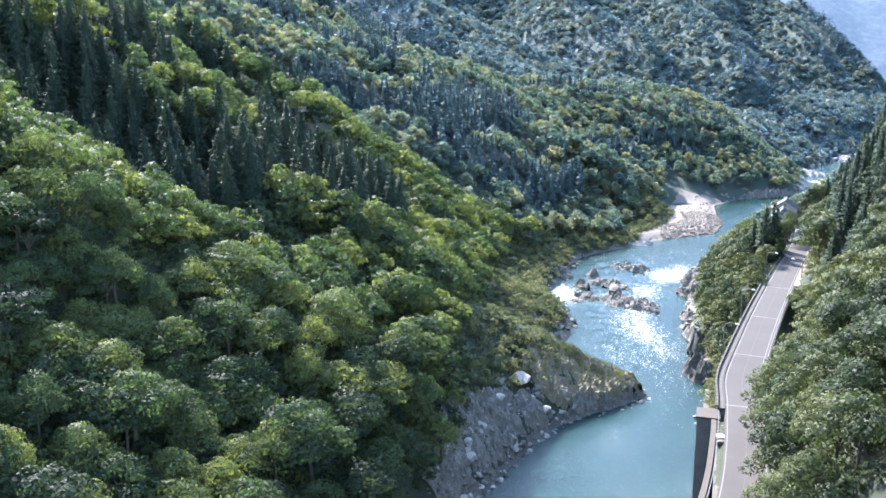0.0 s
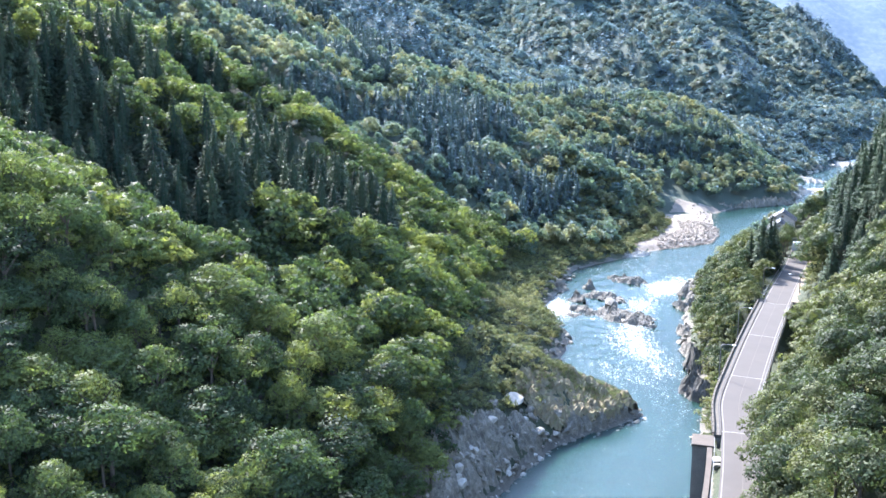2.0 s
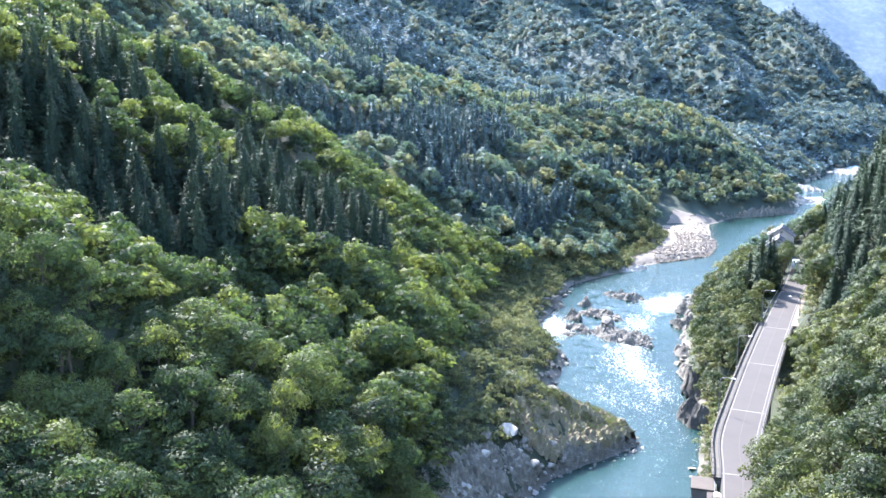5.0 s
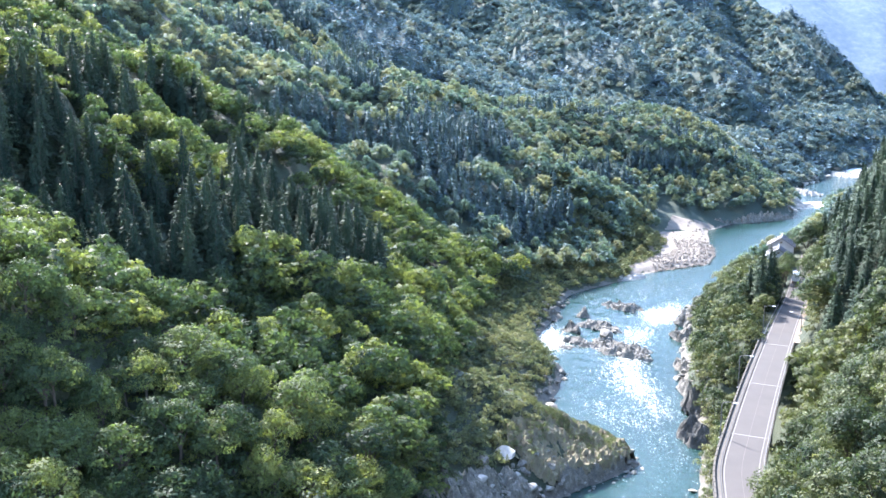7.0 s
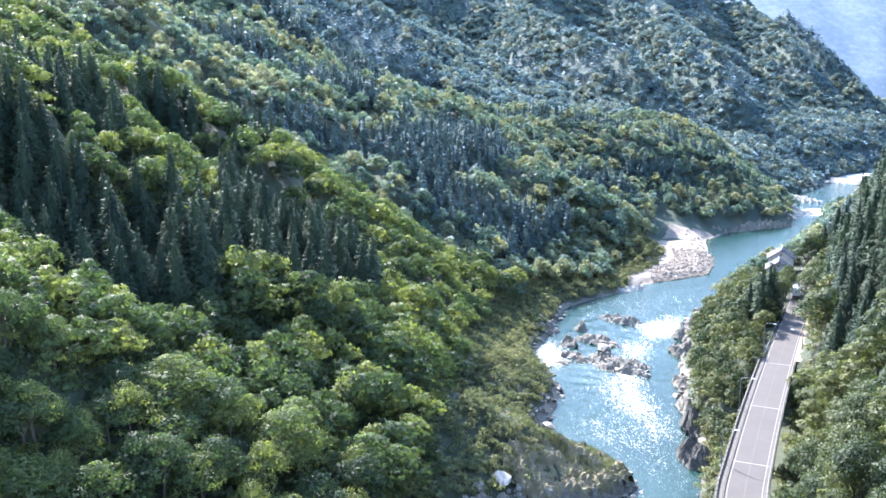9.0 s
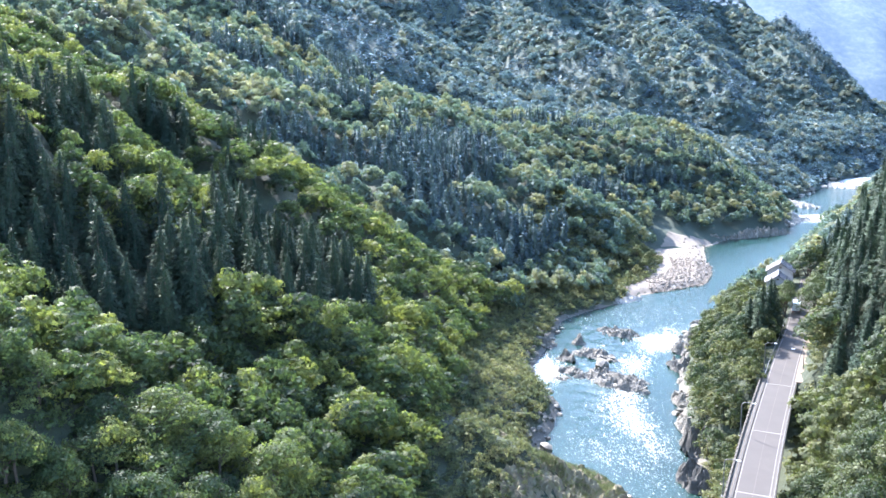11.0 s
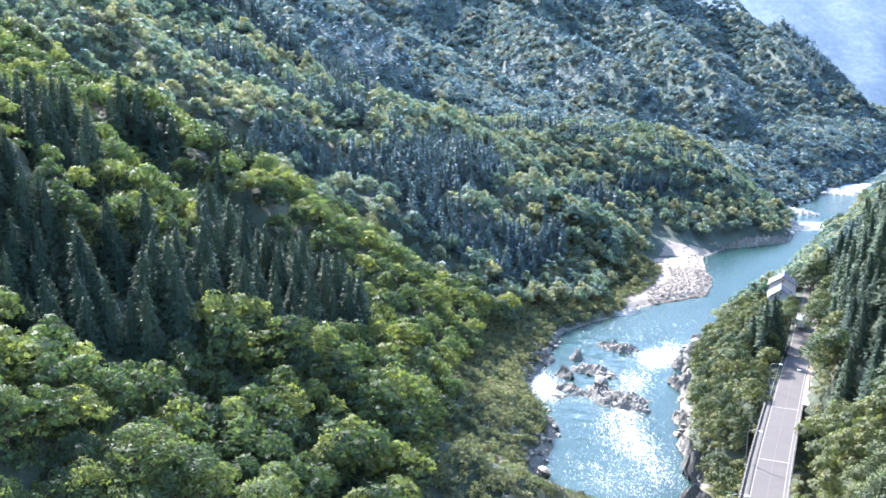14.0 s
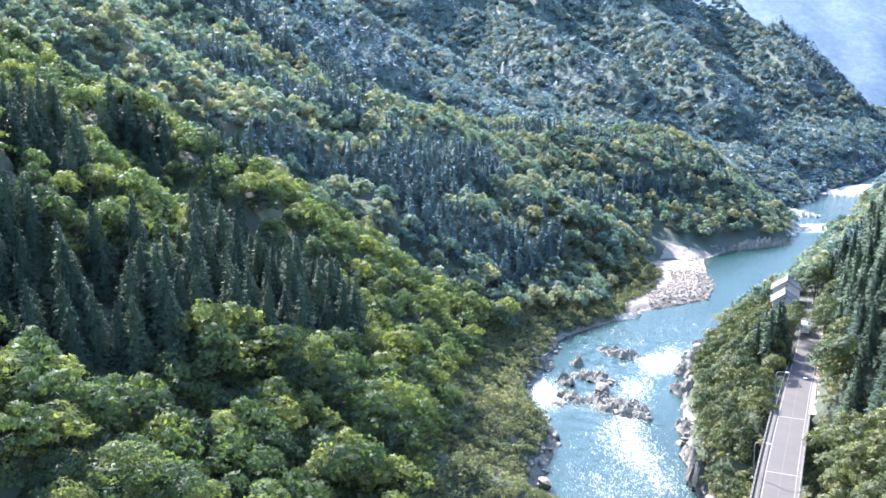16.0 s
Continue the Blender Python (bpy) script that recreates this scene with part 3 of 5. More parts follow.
def places(x0, x1, y0, y1, gap, seed, low=False):
    """Where trees stand: on the slopes, clear of water, road, beach and house; with the ground's height and what grows there."""
    x, y = scattered(x0, x1, y0, y1, gap, seed)
    dl, _, _ = to_line(x, y, LEFT_SHORE)
    dr, _, _ = to_line(x, y, RIGHT_SHORE)
    q, side, yq = to_line(x, y, ROAD)
    q = q * side
    left = dl < dr
    ok = ~inside(x, y, RIVER_RING)
    rim = np.interp(y, (60, 150, 175, 205, 215, 330, 380, 500, 520), (3, 4, 12, 14, 8, 6, 7, 8, 4)) * (0.45 if low else 1.0)
    ok &= np.where(left, dl > rim, dr > np.interp(y, (200, 240, 300), (2, 3, 6)) * (0.3 if low else 1.0))
    ok &= left | (y > 335) | ((q > (4.3 if low else np.interp(y, (100, 128, 135, 215, 225), (4.6, 5.0, 8.5, 8.5, 6.5)))) | (q < -6.0)) | (yq > 318)
    ok &= ~((np.abs(x - 107) < 11) & (np.abs(y - 318) < 14))
    ok &= ~((y > 500) & (y < 540) & (dl < 10) & left)
    ok &= (x > -0.62 * y - 24) & (x < 0.56 * y + np.where(y < 160, 55, 26))
    x, y, dl, q, left = x[ok], y[ok], dl[ok], q[ok], left[ok]
    return x, y, ground(x, y), dl, q, left


def grown(name, kinds, x, y, z, scale, r, material, label, sink=0.3):
    """Many trees as one mesh: every place takes one of the crowns, turned and scaled."""
    cos, fs, lies, tints, n = [], [], [], [], 0
    for px, py, pz, s in zip(x, y, z, scale):
        co, f, lie = kinds[r.randint(len(kinds))]
        a = r.uniform(0, 6.283)
        c, d = math.cos(a), math.sin(a)
        h = min(s, 0.7 + 0.3 * s) * r.uniform(0.88, 1.15)
        cos.append(np.stack([(co[:, 0] * c - co[:, 1] * d) * s + px, (co[:, 0] * d + co[:, 1] * c) * s + py, co[:, 2] * h + pz - sink], 1))
        lies.append(np.stack([lie[:, 0] * c - lie[:, 1] * d, lie[:, 0] * d + lie[:, 1] * c, lie[:, 2]], 1))
        fs.append(f + n)
        n += len(co)
        tints.append(np.full(len(co), r.uniform(), np.float32))
    ob = new(name, mesh_of(name, np.vstack(cos), np.vstack(fs), material, True, np.vstack(lies)))
    a = ob.data.attributes.new("tint", "FLOAT", "POINT")
    a.data.foreach_set("value", np.concatenate(tints))
    return tagged(ob, label, "trees", kind="stuff")


def tree_thing(name, trunk, crown, label, category, material):
    ob = new(name)
    piece_of = new("trunk", mesh_of("trunk", *trunk, BARK))
    piece_of.parent = ob
    piece_of = new("crown", mesh_of("crown", crown[0], crown[1], material, True, crown[2]))
    piece_of.parent = ob
    return tagged(ob, label, category)


def near_trees(protos, x, y, z, scale, r, group):
    """Trees of their own, copied from a few grown ones."""
    used = set()
    for i, (px, py, pz, s) in enumerate(zip(x, y, z, scale)):
        k = r.randint(len(protos))
        m = pose(px, py, pz - 0.3, r.uniform(-3, 3), r.uniform(-3, 3), r.uniform(0, 360))
        ob = protos[k] if k not in used else copy_thing(protos[k], m)
        ob.matrix_basis = m @ Matrix.Diagonal((s, s, min(s, 1.0 + 0.3 * (s - 1.0)) * r.uniform(0.9, 1.12), 1))
        used.add(k)
        tagged(ob, group=group)
    for k, ob in enumerate(protos):
        if k not in used:
            for o in (*ob.children_recursive, ob):
                bpy.data.objects.remove(o)


def plant():
    r = np.random.RandomState(5)
    broad_big = [round_crown(10 + i, 4200, 0.185, 24) for i in range(8)]
    broad_mid = [round_crown(30 + i, 660, 0.42, 17) for i in range(6)]
    broad_spur = [round_crown(60 + i, 150, 0.92, 11, shake=0.3, soft=0.8) for i in range(6)]
    broad_far = [round_crown(50 + i, 56, 1.5, 9, 4.4, 8.0, shake=0.3, soft=0.9) for i in range(9)]
    cedar_big = [cone_crown(70 + i, 1900, 0.44, 14.5 + 0.8 * i, 3.7 + 0.12 * i, core=0.45) for i in range(5)]
    cedar_mid = [cone_crown(80 + i, 420, 0.82, 14.5 + 0.8 * i, 3.9, core=0.5) for i in range(5)]
    cedar_spur = [cone_crown(95 + i, 130, 1.25, 13.0 + i, 3.6, core=0.45) for i in range(4)]
    cedar_far = [cone_crown(90 + i, 44, 1.9, 13.0, 3.6, core=0.0) for i in range(6)]
    scrub = [round_crown(110 + i, 96, 0.36, 8, 2.2, 2.6, 0.0, 0.5) for i in range(6)]
    broad_label = "leafy green broadleaf tree with a lumpy crown on the gorge slope"
    cedar_label = "tall dark green conical cedar on the steep slope"
    # near slopes: trees of their own, then the woods behind them
    x, y, z, dl, q, left = places(-215, 130, 74, 330, 6.0, 1)
    cedar = in_stand(x, y)
    bush = left & (y > 138) & (x > np.interp(y, (138, 150, 165, 192, 274, 312, 330, 400), (-16, -15, -12, -10, -4, 2, 12, 30))) & (y < 420)
    knoll = ~left & (q < 0)
    near = np.hypot(x, y - 30) + np.where(left, 0, -20)
    tree = ~cedar & ~bush & ~knoll
    first = tree & (near < np.sort(near[tree])[250])
    protos = [tree_thing("broadleaf_tree", broad_trunk(200 + i, 10.5, 4.6), c, broad_label, "tree", LEAF) for i, c in enumerate(broad_big)]
    size = np.where(r.uniform(size=first.sum()) < 0.25, r.uniform(1.35, 1.7, first.sum()), r.uniform(0.8, 1.3, first.sum()))
    size = np.where(left[first], size, np.minimum(size, 1.15))
    side = left[first]
    fx, fy, fz = x[first], y[first], z[first]
    near_trees(protos, fx[side], fy[side], fz[side], size[side], r, "broadleaf trees on the slopes")
    protos = [tree_thing("broadleaf_tree", broad_trunk(220 + i, 10.5, 4.6), c, "grey-green broadleaf tree crowding the roadside slope", "tree", SHRUB) for i, c in enumerate(broad_big[:5])]
    near_trees(protos, fx[~side], fy[~side], fz[~side], size[~side], r, "broadleaf trees above the road")
    for here, leaf, what in ((left, LEAF, "dense green broadleaf woods on the gorge slope"), (~left, SHRUB, "dense grey-green woods above the road")):
        rest = tree & ~first & here
        grown("broadleaf_woods", broad_mid, x[rest], y[rest], z[rest], r.uniform(0.8, 1.5, rest.sum()), r, leaf, what)
    x, y, z, dl, q, left = places(-215, 175, 140, 345, 5.9, 7)
    cedar = in_stand(x, y)
    near = np.hypot(x, y)
    nearest = cedar & (near < np.sort(near[cedar])[min(230, cedar.sum() - 1)])
    stem = tube([(0, 0, -0.8), (0.05, 0, 8), (0, 0, 16.5)], (0.24, 0.14, 0.03))
    protos = [tree_thing("cedar_tree", stem, c, cedar_label, "tree", CEDAR) for c in cedar_big]
    near_trees(protos, x[nearest], y[nearest], z[nearest], r.uniform(0.7, 1.1, nearest.sum()), r, "cedars on the slopes")
    rest = cedar & ~nearest
    grown("cedar_stand", cedar_mid, x[rest], y[rest], z[rest], r.uniform(0.7, 1.1, rest.sum()), r, CEDAR, "dark stand of tall cedars on the slope")
    # scrub on the lower banks and on the knoll beside the road
    x, y, z, dl, q, left = places(-30, 130, 100, 460, 2.5, 2, True)
    rocky = ~left & (y > 225) & (y < 345) & (to_line(x, y, RIGHT_SHORE)[0] < np.interp(y, (225, 280, 345), (2.5, 5.5, 5)))
    low = (left & ((y < 384) | (x < bar_edge(y)) & (y < 456)) & (x > np.interp(y, (100, 138, 150, 165, 192, 274, 312, 330, 400), (-10, -19, -20, -18, -16, -10, -4, 6, 24))) & ~((x > 11) & (y > 176) & (y < 214)) & ~((y < 186) & (dl < 8))) | (~left & (q < -6) & (y < 345)) | (~left & (q > 0) & (q < 15) & (y < 335) & ~((q < 5.6) & (y > 214) & (y < 236)))
    low &= ~rocky
    grown("bank_scrub", scrub, x[low], y[low], z[low], r.uniform(0.6, 1.45, low.sum()), r, BANK_LEAF, "pale green scrub on the river banks", 0.5)
    x, y, z, dl, q, left = places(40, 130, 196, 345, 4.4, 12)
    low = ~left & (q < -5.5) & (y < 345) & (y > 204)
    grown("knoll_thicket", [round_crown(130 + i, 800, 0.34, 14, 4.6, 7.8, 2.0) for i in range(5)], x[low], y[low], z[low], r.uniform(0.5, 0.85, low.sum()), r, SHRUB, "dense light green thicket on the knoll beside the road", 0.5)
    x, y, z, dl, q, left = places(-125, 5, 78, 250, 2.8, 14)
    low = left & ~in_stand(x, y, 0.95) & (x < -10)
    grown("undergrowth", [round_crown(140 + i, 84, 0.42, 8, 2.6, 4.2, -0.3, 0.5) for i in range(6)], x[low], y[low], z[low], r.uniform(0.8, 1.6, low.sum()), r, LEAF, "leafy undergrowth between the trees on the slope", 0.4)
    x, y, z, dl, q, left = places(15, 105, 56, 140, 2.9, 17, True)
    low = ~left & (q > 4.3)
    grown("roadside_scrub", [round_crown(150 + i, 110, 0.36, 8, 2.4, 3.4, -0.3, 0.5) for i in range(5)], x[low], y[low], z[low], r.uniform(0.7, 1.4, low.sum()), r, SHRUB, "grey-green scrub on the slope above the road", 0.4)
    x, y, z, dl, q, left = places(38, 100, 196, 345, 2.3, 16, True)
    low = ~left & (q < -5) & (y > 200) & (to_line(x, y, RIGHT_SHORE)[0] > np.interp(y, (225, 280, 345), (2, 5, 5)))
    grown("cliff_scrub", scrub, x[low], y[low], z[low], r.uniform(0.6, 1.1, low.sum()), r, SHRUB, "light green scrub hanging on the rocky bank", 0.5)
    # middle distance
    x, y, z, dl, q, left = places(-320, 330, 330, 660, 6.5, 3)
    shore = left & ((dl < np.interp(y, (330, 360, 385), (16, 11, 10))) & (y < 385) | (y > 384) & (y < 512) & (x > bar_edge(y) - np.interp(y, (385, 400, 450, 480), (8, 16, 16, 4))))
    keep = ~shore
    cedar = in_stand(x, y) & keep
    tree = keep & ~cedar
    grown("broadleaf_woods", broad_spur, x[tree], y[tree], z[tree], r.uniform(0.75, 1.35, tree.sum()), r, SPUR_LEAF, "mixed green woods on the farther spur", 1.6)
    x, y, z, dl, q, left = places(-320, 330, 345, 660, 5.4, 9)
    cedar = in_stand(x, y) & ~(left & (y < 512) & (x > np.where(y < 385, 1e3, bar_edge(y) - 16)) | left & (y < 385) & (dl < 12))
    grown("cedar_stand", cedar_spur, x[cedar], y[cedar], z[cedar], r.uniform(0.75, 1.1, cedar.sum()), r, SPUR_CEDAR, "stand of cedars on the farther spur, tinted bluish for haze", 2.2)
    # far hills
    x, y, z, dl, q, left = places(-560, 900, 655, 1330, 7.0, 4)
    patch = waves(x, y, 130, 31) + 0.6 * waves(x, y, 45, 32) > 0.25
    grown("hill_woods", broad_far, x[~patch], y[~patch], z[~patch], r.uniform(0.95, 1.55, (~patch).sum()), r, FAR_LEAF, "distant wooded mountainside, leaves tinted with bluish haze", 2.0)
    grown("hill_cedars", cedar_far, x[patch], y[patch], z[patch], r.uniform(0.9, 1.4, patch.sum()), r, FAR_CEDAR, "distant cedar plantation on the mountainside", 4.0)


plant()

# ---- the road and its bridge ----


def ribbon(line, left, right, low, high, z=ROAD_Z):
    """A slab along a line from offset left to offset right (positive: right), between two heights over the road: points and quads."""
    way = np.gradient(line, axis=0)
    way /= np.linalg.norm(way, axis=1)[:, None]
    out = np.stack([way[:, 1], -way[:, 0]], 1)
    rings = []
    for off, h in ((left, low), (right, low), (right, high), (left, high)):
        rings.append(np.c_[line + out * off, np.full(len(line), z + h)])
    co = np.stack(rings, 1).reshape(-1, 3)
    n = len(line)
    faces = [(4 * i + a, 4 * i + (a + 1) % 4, 4 * i + 4 + (a + 1) % 4, 4 * i + 4 + a) for i in range(n - 1) for a in range(4)]
    faces += [(3, 2, 1, 0), (4 * n - 4, 4 * n - 3, 4 * n - 2, 4 * n - 1)]
    return co, np.array(faces)


def box(x0, x1, y0, y1, z0, z1, bevel=0.0):
    """A box with its upper rim drawn in by bevel: points and quads."""
    b = bevel
    co = [(x0, y0, z0), (x1, y0, z0), (x1, y1, z0), (x0, y1, z0), (x0, y0, z1 - b), (x1, y0, z1 - b), (x1, y1, z1 - b), (x0, y1, z1 - b),
          (x0 + b, y0 + b, z1), (x1 - b, y0 + b, z1), (x1 - b, y1 - b, z1), (x0 + b, y1 - b, z1)]
    f = [(3, 2, 1, 0), (8, 9, 10, 11)]
    for k in (0, 4):
        f += [(k + i, k + (i + 1) % 4, k + 4 + (i + 1) % 4, k + 4 + i) for i in range(4)]
    return np.array(co, float), np.array(f)


def piece(name, shape, material, parent=None, label="", m=None, smooth=False):
    """One mesh, under its thing where one is given."""
    data = shape if isinstance(shape, bpy.types.Mesh) else mesh_of(name, *shape, material, smooth)
    ob = new(name, data)
    if parent:
        ob.parent = parent
    if m:
        ob.matrix_basis = m
    return tagged(ob, label)


def stretch(y0, y1):
    return CENTRE[(CENTRE[:, 1] >= y0) & (CENTRE[:, 1] <= y1)]


def beside(y, off):
    """The place at an offset from the road's middle, and the road's heading in degrees."""
    i = int(np.argmin(np.abs(CENTRE[:, 1] - y)))
    w = CENTRE[min(i + 1, len(CENTRE) - 1)] - CENTRE[max(i - 1, 0)]
    w = w / np.linalg.norm(w)
    p = CENTRE[i] + np.array((w[1], -w[0])) * off
    return p[0], p[1], math.degrees(math.atan2(w[1], w[0])) - 90


CENTRE = smooth_line(ROAD, 1.0)
BRIDGE = stretch(127, 217)
JOINTS = (129, 157.5, 185, 214)

road = tagged(piece("road", ribbon(CENTRE, -3.25, 3.15, -0.45, 0.0), ASPHALT), "worn grey asphalt mountain road with two lanes", "road", kind="structure")
piece("edge_line", ribbon(CENTRE, -2.98, -2.8, 0.0, 0.015), LINE_PAINT, road, "white edge line")
piece("edge_line", ribbon(CENTRE, 2.66, 2.84, 0.0, 0.015), LINE_PAINT, road, "white edge line")
piece("centre_line", ribbon(CENTRE, -0.1, 0.0, 0.0, 0.012), WORN_LINE, road, "worn orange centre line")

bridge = tagged(new("bridge"), "curved concrete road bridge along the cliff above the river", "bridge")
piece("deck", ribbon(BRIDGE, -4.75, 3.75, -0.95, -0.46), CONCRETE, bridge)
for off in (-3.6, -1.2, 1.2, 2.9):
    piece("girder", ribbon(BRIDGE, off - 0.3, off + 0.3, -2.3, -0.95), CONCRETE, bridge)
piece("footway", ribbon(BRIDGE, -4.45, -3.25, -0.46, 0.16), MOSSY, bridge, "raised concrete footway with a dark drain")
piece("drain", ribbon(BRIDGE, -3.55, -3.4, 0.16, 0.175), DARK_RUBBER, bridge, "dark drain slot")
piece("kerb", ribbon(BRIDGE, 3.15, 3.7, -0.46, 0.14), MOSSY, bridge)
for y in JOINTS:
    x0, y0, turn = beside(y, 0)
    band = piece("expansion_joint", box(-3.2, 3.1, -0.22, 0.22, 0.0, 0.022), LINE_PAINT, bridge, "pale expansion joint", pose(x0, y0, ROAD_Z, 0, 0, turn))
    if y > 130:
        foot = float(ground([x0], [y0])[0]) - 2
        pier = piece("pier", box(-2.6, 2.4, -0.7, 0.7, foot - ROAD_Z, -2.3, 0.02), CONCRETE, bridge, "", pose(x0, y0, ROAD_Z, 0, 0, turn))
        piece("pier_cap", box(-4.2, 3.4, -0.9, 0.9, -3.0, -2.31, 0.05), CONCRETE, bridge, "", pose(x0, y0, ROAD_Z, 0, 0, turn))


def railing(name, y0, y1, off, low, label, heavy):
    """Posts every two metres and rails along the road's side."""
    line = stretch(y0, y1)
    rail = tagged(new(name), label, "railing")
    mat = MOSSY if heavy else STEEL
    if heavy:
        piece("top_rail", ribbon(line, off - 0.17, off + 0.17, low + 0.82, low + 1.02), mat, rail)
        piece("middle_rail", ribbon(line, off - 0.1, off + 0.1, low + 0.4, low + 0.55), mat, rail)
        piece("plinth", ribbon(line, off - 0.2, off + 0.2, low, low + 0.16), mat, rail)
    else:
        piece("guard_beam", ribbon(line, off - 0.05, off + 0.05, low + 0.4, low + 0.75), mat, rail, "white-grey steel guard beam")
    post = mesh_of("post", *(box(-0.22, 0.22, -0.3, 0.3, 0, 1.1, 0.06) if heavy else box(-0.07, 0.07, -0.07, 0.07, 0, 0.8, 0.01)), mat, False)
    for k in range(1, len(line) - 1, 2):
        w = line[k + 1] - line[k - 1]
        w = w / np.linalg.norm(w)
        piece("post", post, mat, rail, "", pose(line[k, 0] + w[1] * off, line[k, 1] - w[0] * off, ROAD_Z + low, 0, 0, math.degrees(math.atan2(w[1], w[0])) - 90))
    return rail


railing("bridge_railing", 127, 217, -4.55, -0.46, "weathered concrete railing with square posts on the bridge's river side", True)
railing("guard_rail", 128, 216, 3.5, 0.14, "grey steel guard rail with short posts on the bridge's hill side", False)
railing("guard_rail", 217, 268, -3.9, -0.3, "grey steel guard rail beside the shaded road", False)
railing("guard_rail", 60, 126, -4.3, -0.3, "grey steel guard rail above the retaining wall", False)
wall = stretch(58, 122)
tagged(piece("retaining_wall", ribbon(wall, -5.4, -4.6, -21, 0.35), RUST_CONCRETE), "tall stained concrete retaining wall between road and river", "wall", kind="structure")
block = tagged(new("abutment"), "squat concrete abutment block with a rust-brown top beside the bridge", "abutment")
x0, y0, turn = beside(125.5, -6.1)
piece("shaft", box(-1.6, 1.6, -2.0, 2.0, -23.5, -0.5, 0.05), CONCRETE, block, "", pose(x0, y0, ROAD_Z, 0, 0, turn))
piece("top_slab", box(-1.75, 1.75, -2.2, 2.2, -0.49, -0.15, 0.05), RUST_CONCRETE, block, "rust-brown top", pose(x0, y0, ROAD_Z, 0, 0, turn))
bm_bank = tagged(piece("roadside_verge", ribbon(stretch(217, 300), 3.16, 5.2, -0.6, -0.02), RED_EARTH), "bare reddish earth verge beside the road", "verge", kind="structure")


def street_lamp(y, off, height, arm, label):
    """A pole that bends over into an arm with a flat lamp head."""
    x0, y0, turn = beside(y, off)
    ob = tagged(new("street_lamp"), label, "lamp", "street lamps on the bridge")
    ob.matrix_basis = pose(x0, y0, ROAD_Z - 0.4, 0, 0, turn)
    side = 1 if arm > 0 else -1
    bend = [(0, 0, 0), (0, 0, height - 0.8), (side * 0.12, 0, height - 0.35), (side * 0.45, 0, height - 0.08), (side * 0.9, 0, height), (arm, 0, height + 0.05)]
    piece("pole", tube(bend, (0.13, 0.1, 0.09, 0.08, 0.07, 0.06), 8), STEEL, ob, "", None, True)
    piece("base_plate", box(-0.3, 0.3, -0.3, 0.3, 0, 0.08, 0.02), STEEL, ob)
    piece("lamp_head", box(min(arm, arm + side * 0.8), max(arm, arm + side * 0.8), -0.17, 0.17, height - 0.06, height + 0.1, 0.05), WHITE_PAINT, ob)


street_lamp(182, -5.0, 7.4, 2.0, "grey gooseneck street lamp on the bridge railing")
street_lamp(155, -5.0, 7.2, 2.0, "grey gooseneck street lamp on the bridge railing")
street_lamp(224, -4.6, 7.4, 2.0, "grey gooseneck street lamp beside the shaded road")
street_lamp(227, 4.4, 5.6, -2.2, "pale street lamp with a flat head beside the bare verge")


def box_truck(y, off):
    """A small lorry with a white box body, seen from behind."""
    x0, y0, turn = beside(y, off)
    ob = tagged(new("box_truck"), "white box truck driving away on the shaded road", "truck")
    ob.matrix_basis = pose(x0, y0, ROAD_Z + 0.01, 0, 0, turn)
    body = piece("cargo_box", box(-1.12, 1.12, -3.4, 1.5, 0.95, 3.35, 0.06), WHITE_PAINT, ob, "white cargo box")
    for s in (-1, 1):
        piece("rear_door", box(min(0.02 * s, 1.08 * s), max(0.02 * s, 1.08 * s), -3.45, -3.4, 1.0, 3.28, 0.01), WHITE_PAINT, body)
        piece("door_bar", box(0.3 * s - 0.02, 0.3 * s + 0.02, -3.49, -3.45, 1.02, 3.25), STEEL, body)
        piece("tail_lamp", box(0.75 * s - 0.16, 0.75 * s + 0.16, -3.42, -3.34, 0.68, 0.84, 0.01), TAIL_RED, ob, "red tail lamp")
        piece("wing_mirror", box(1.15 * s - 0.06, 1.15 * s + 0.06, 3.0, 3.12, 1.5, 1.95, 0.02), DARK_RUBBER, ob)
    piece("chassis", box(-0.45, 0.45, -3.3, 3.1, 0.55, 0.94, 0.02), DARK_RUBBER, ob, "dark steel chassis")
    piece("bumper", box(-1.05, 1.05, -3.4, -3.25, 0.45, 0.62, 0.02), STEEL, ob)
    cab = piece("cab", box(-1.0, 1.0, 1.65, 3.3, 0.6, 2.35, 0.18), BLUE_PAINT, ob, "pale blue-grey cab")
    piece("windscreen", box(-0.88, 0.88, 3.29, 3.33, 1.35, 2.1, 0.02), DARK_GLASS, cab, "dark windscreen")
    piece("side_window", box(-1.02, 1.02, 2.2, 3.0, 1.45, 2.05, 0.02), DARK_GLASS, cab, "dark side windows")
    tyre = mesh_of("tyre", *tube([(-0.13, 0, 0), (-0.12, 0, 0), (0.12, 0, 0), (0.13, 0, 0)], (0.26, 0.38, 0.38, 0.26), 18), DARK_RUBBER)
    rim = mesh_of("rim", *tube([(-0.135, 0, 0), (-0.1, 0, 0), (0.1, 0, 0), (0.135, 0, 0)], (0.02, 0.24, 0.24, 0.02), 14), STEEL)
    for wx_, wy_ in ((-0.92, -2.1), (0.92, -2.1), (-0.92, 2.5), (0.92, 2.5)):
        w = piece("wheel", tyre, None, ob, "", pose(wx_, wy_, 0.38))
        piece("rim", rim, None, w)


TAIL_RED = surface("tail_lamp_plastic", ((0.2, (0.3, 0.02, 0.02)), (0.8, (0.45, 0.03, 0.03))), 2.0, 9.0, 0.3, 0.1, 0.004)
box_truck(281, -1.5)


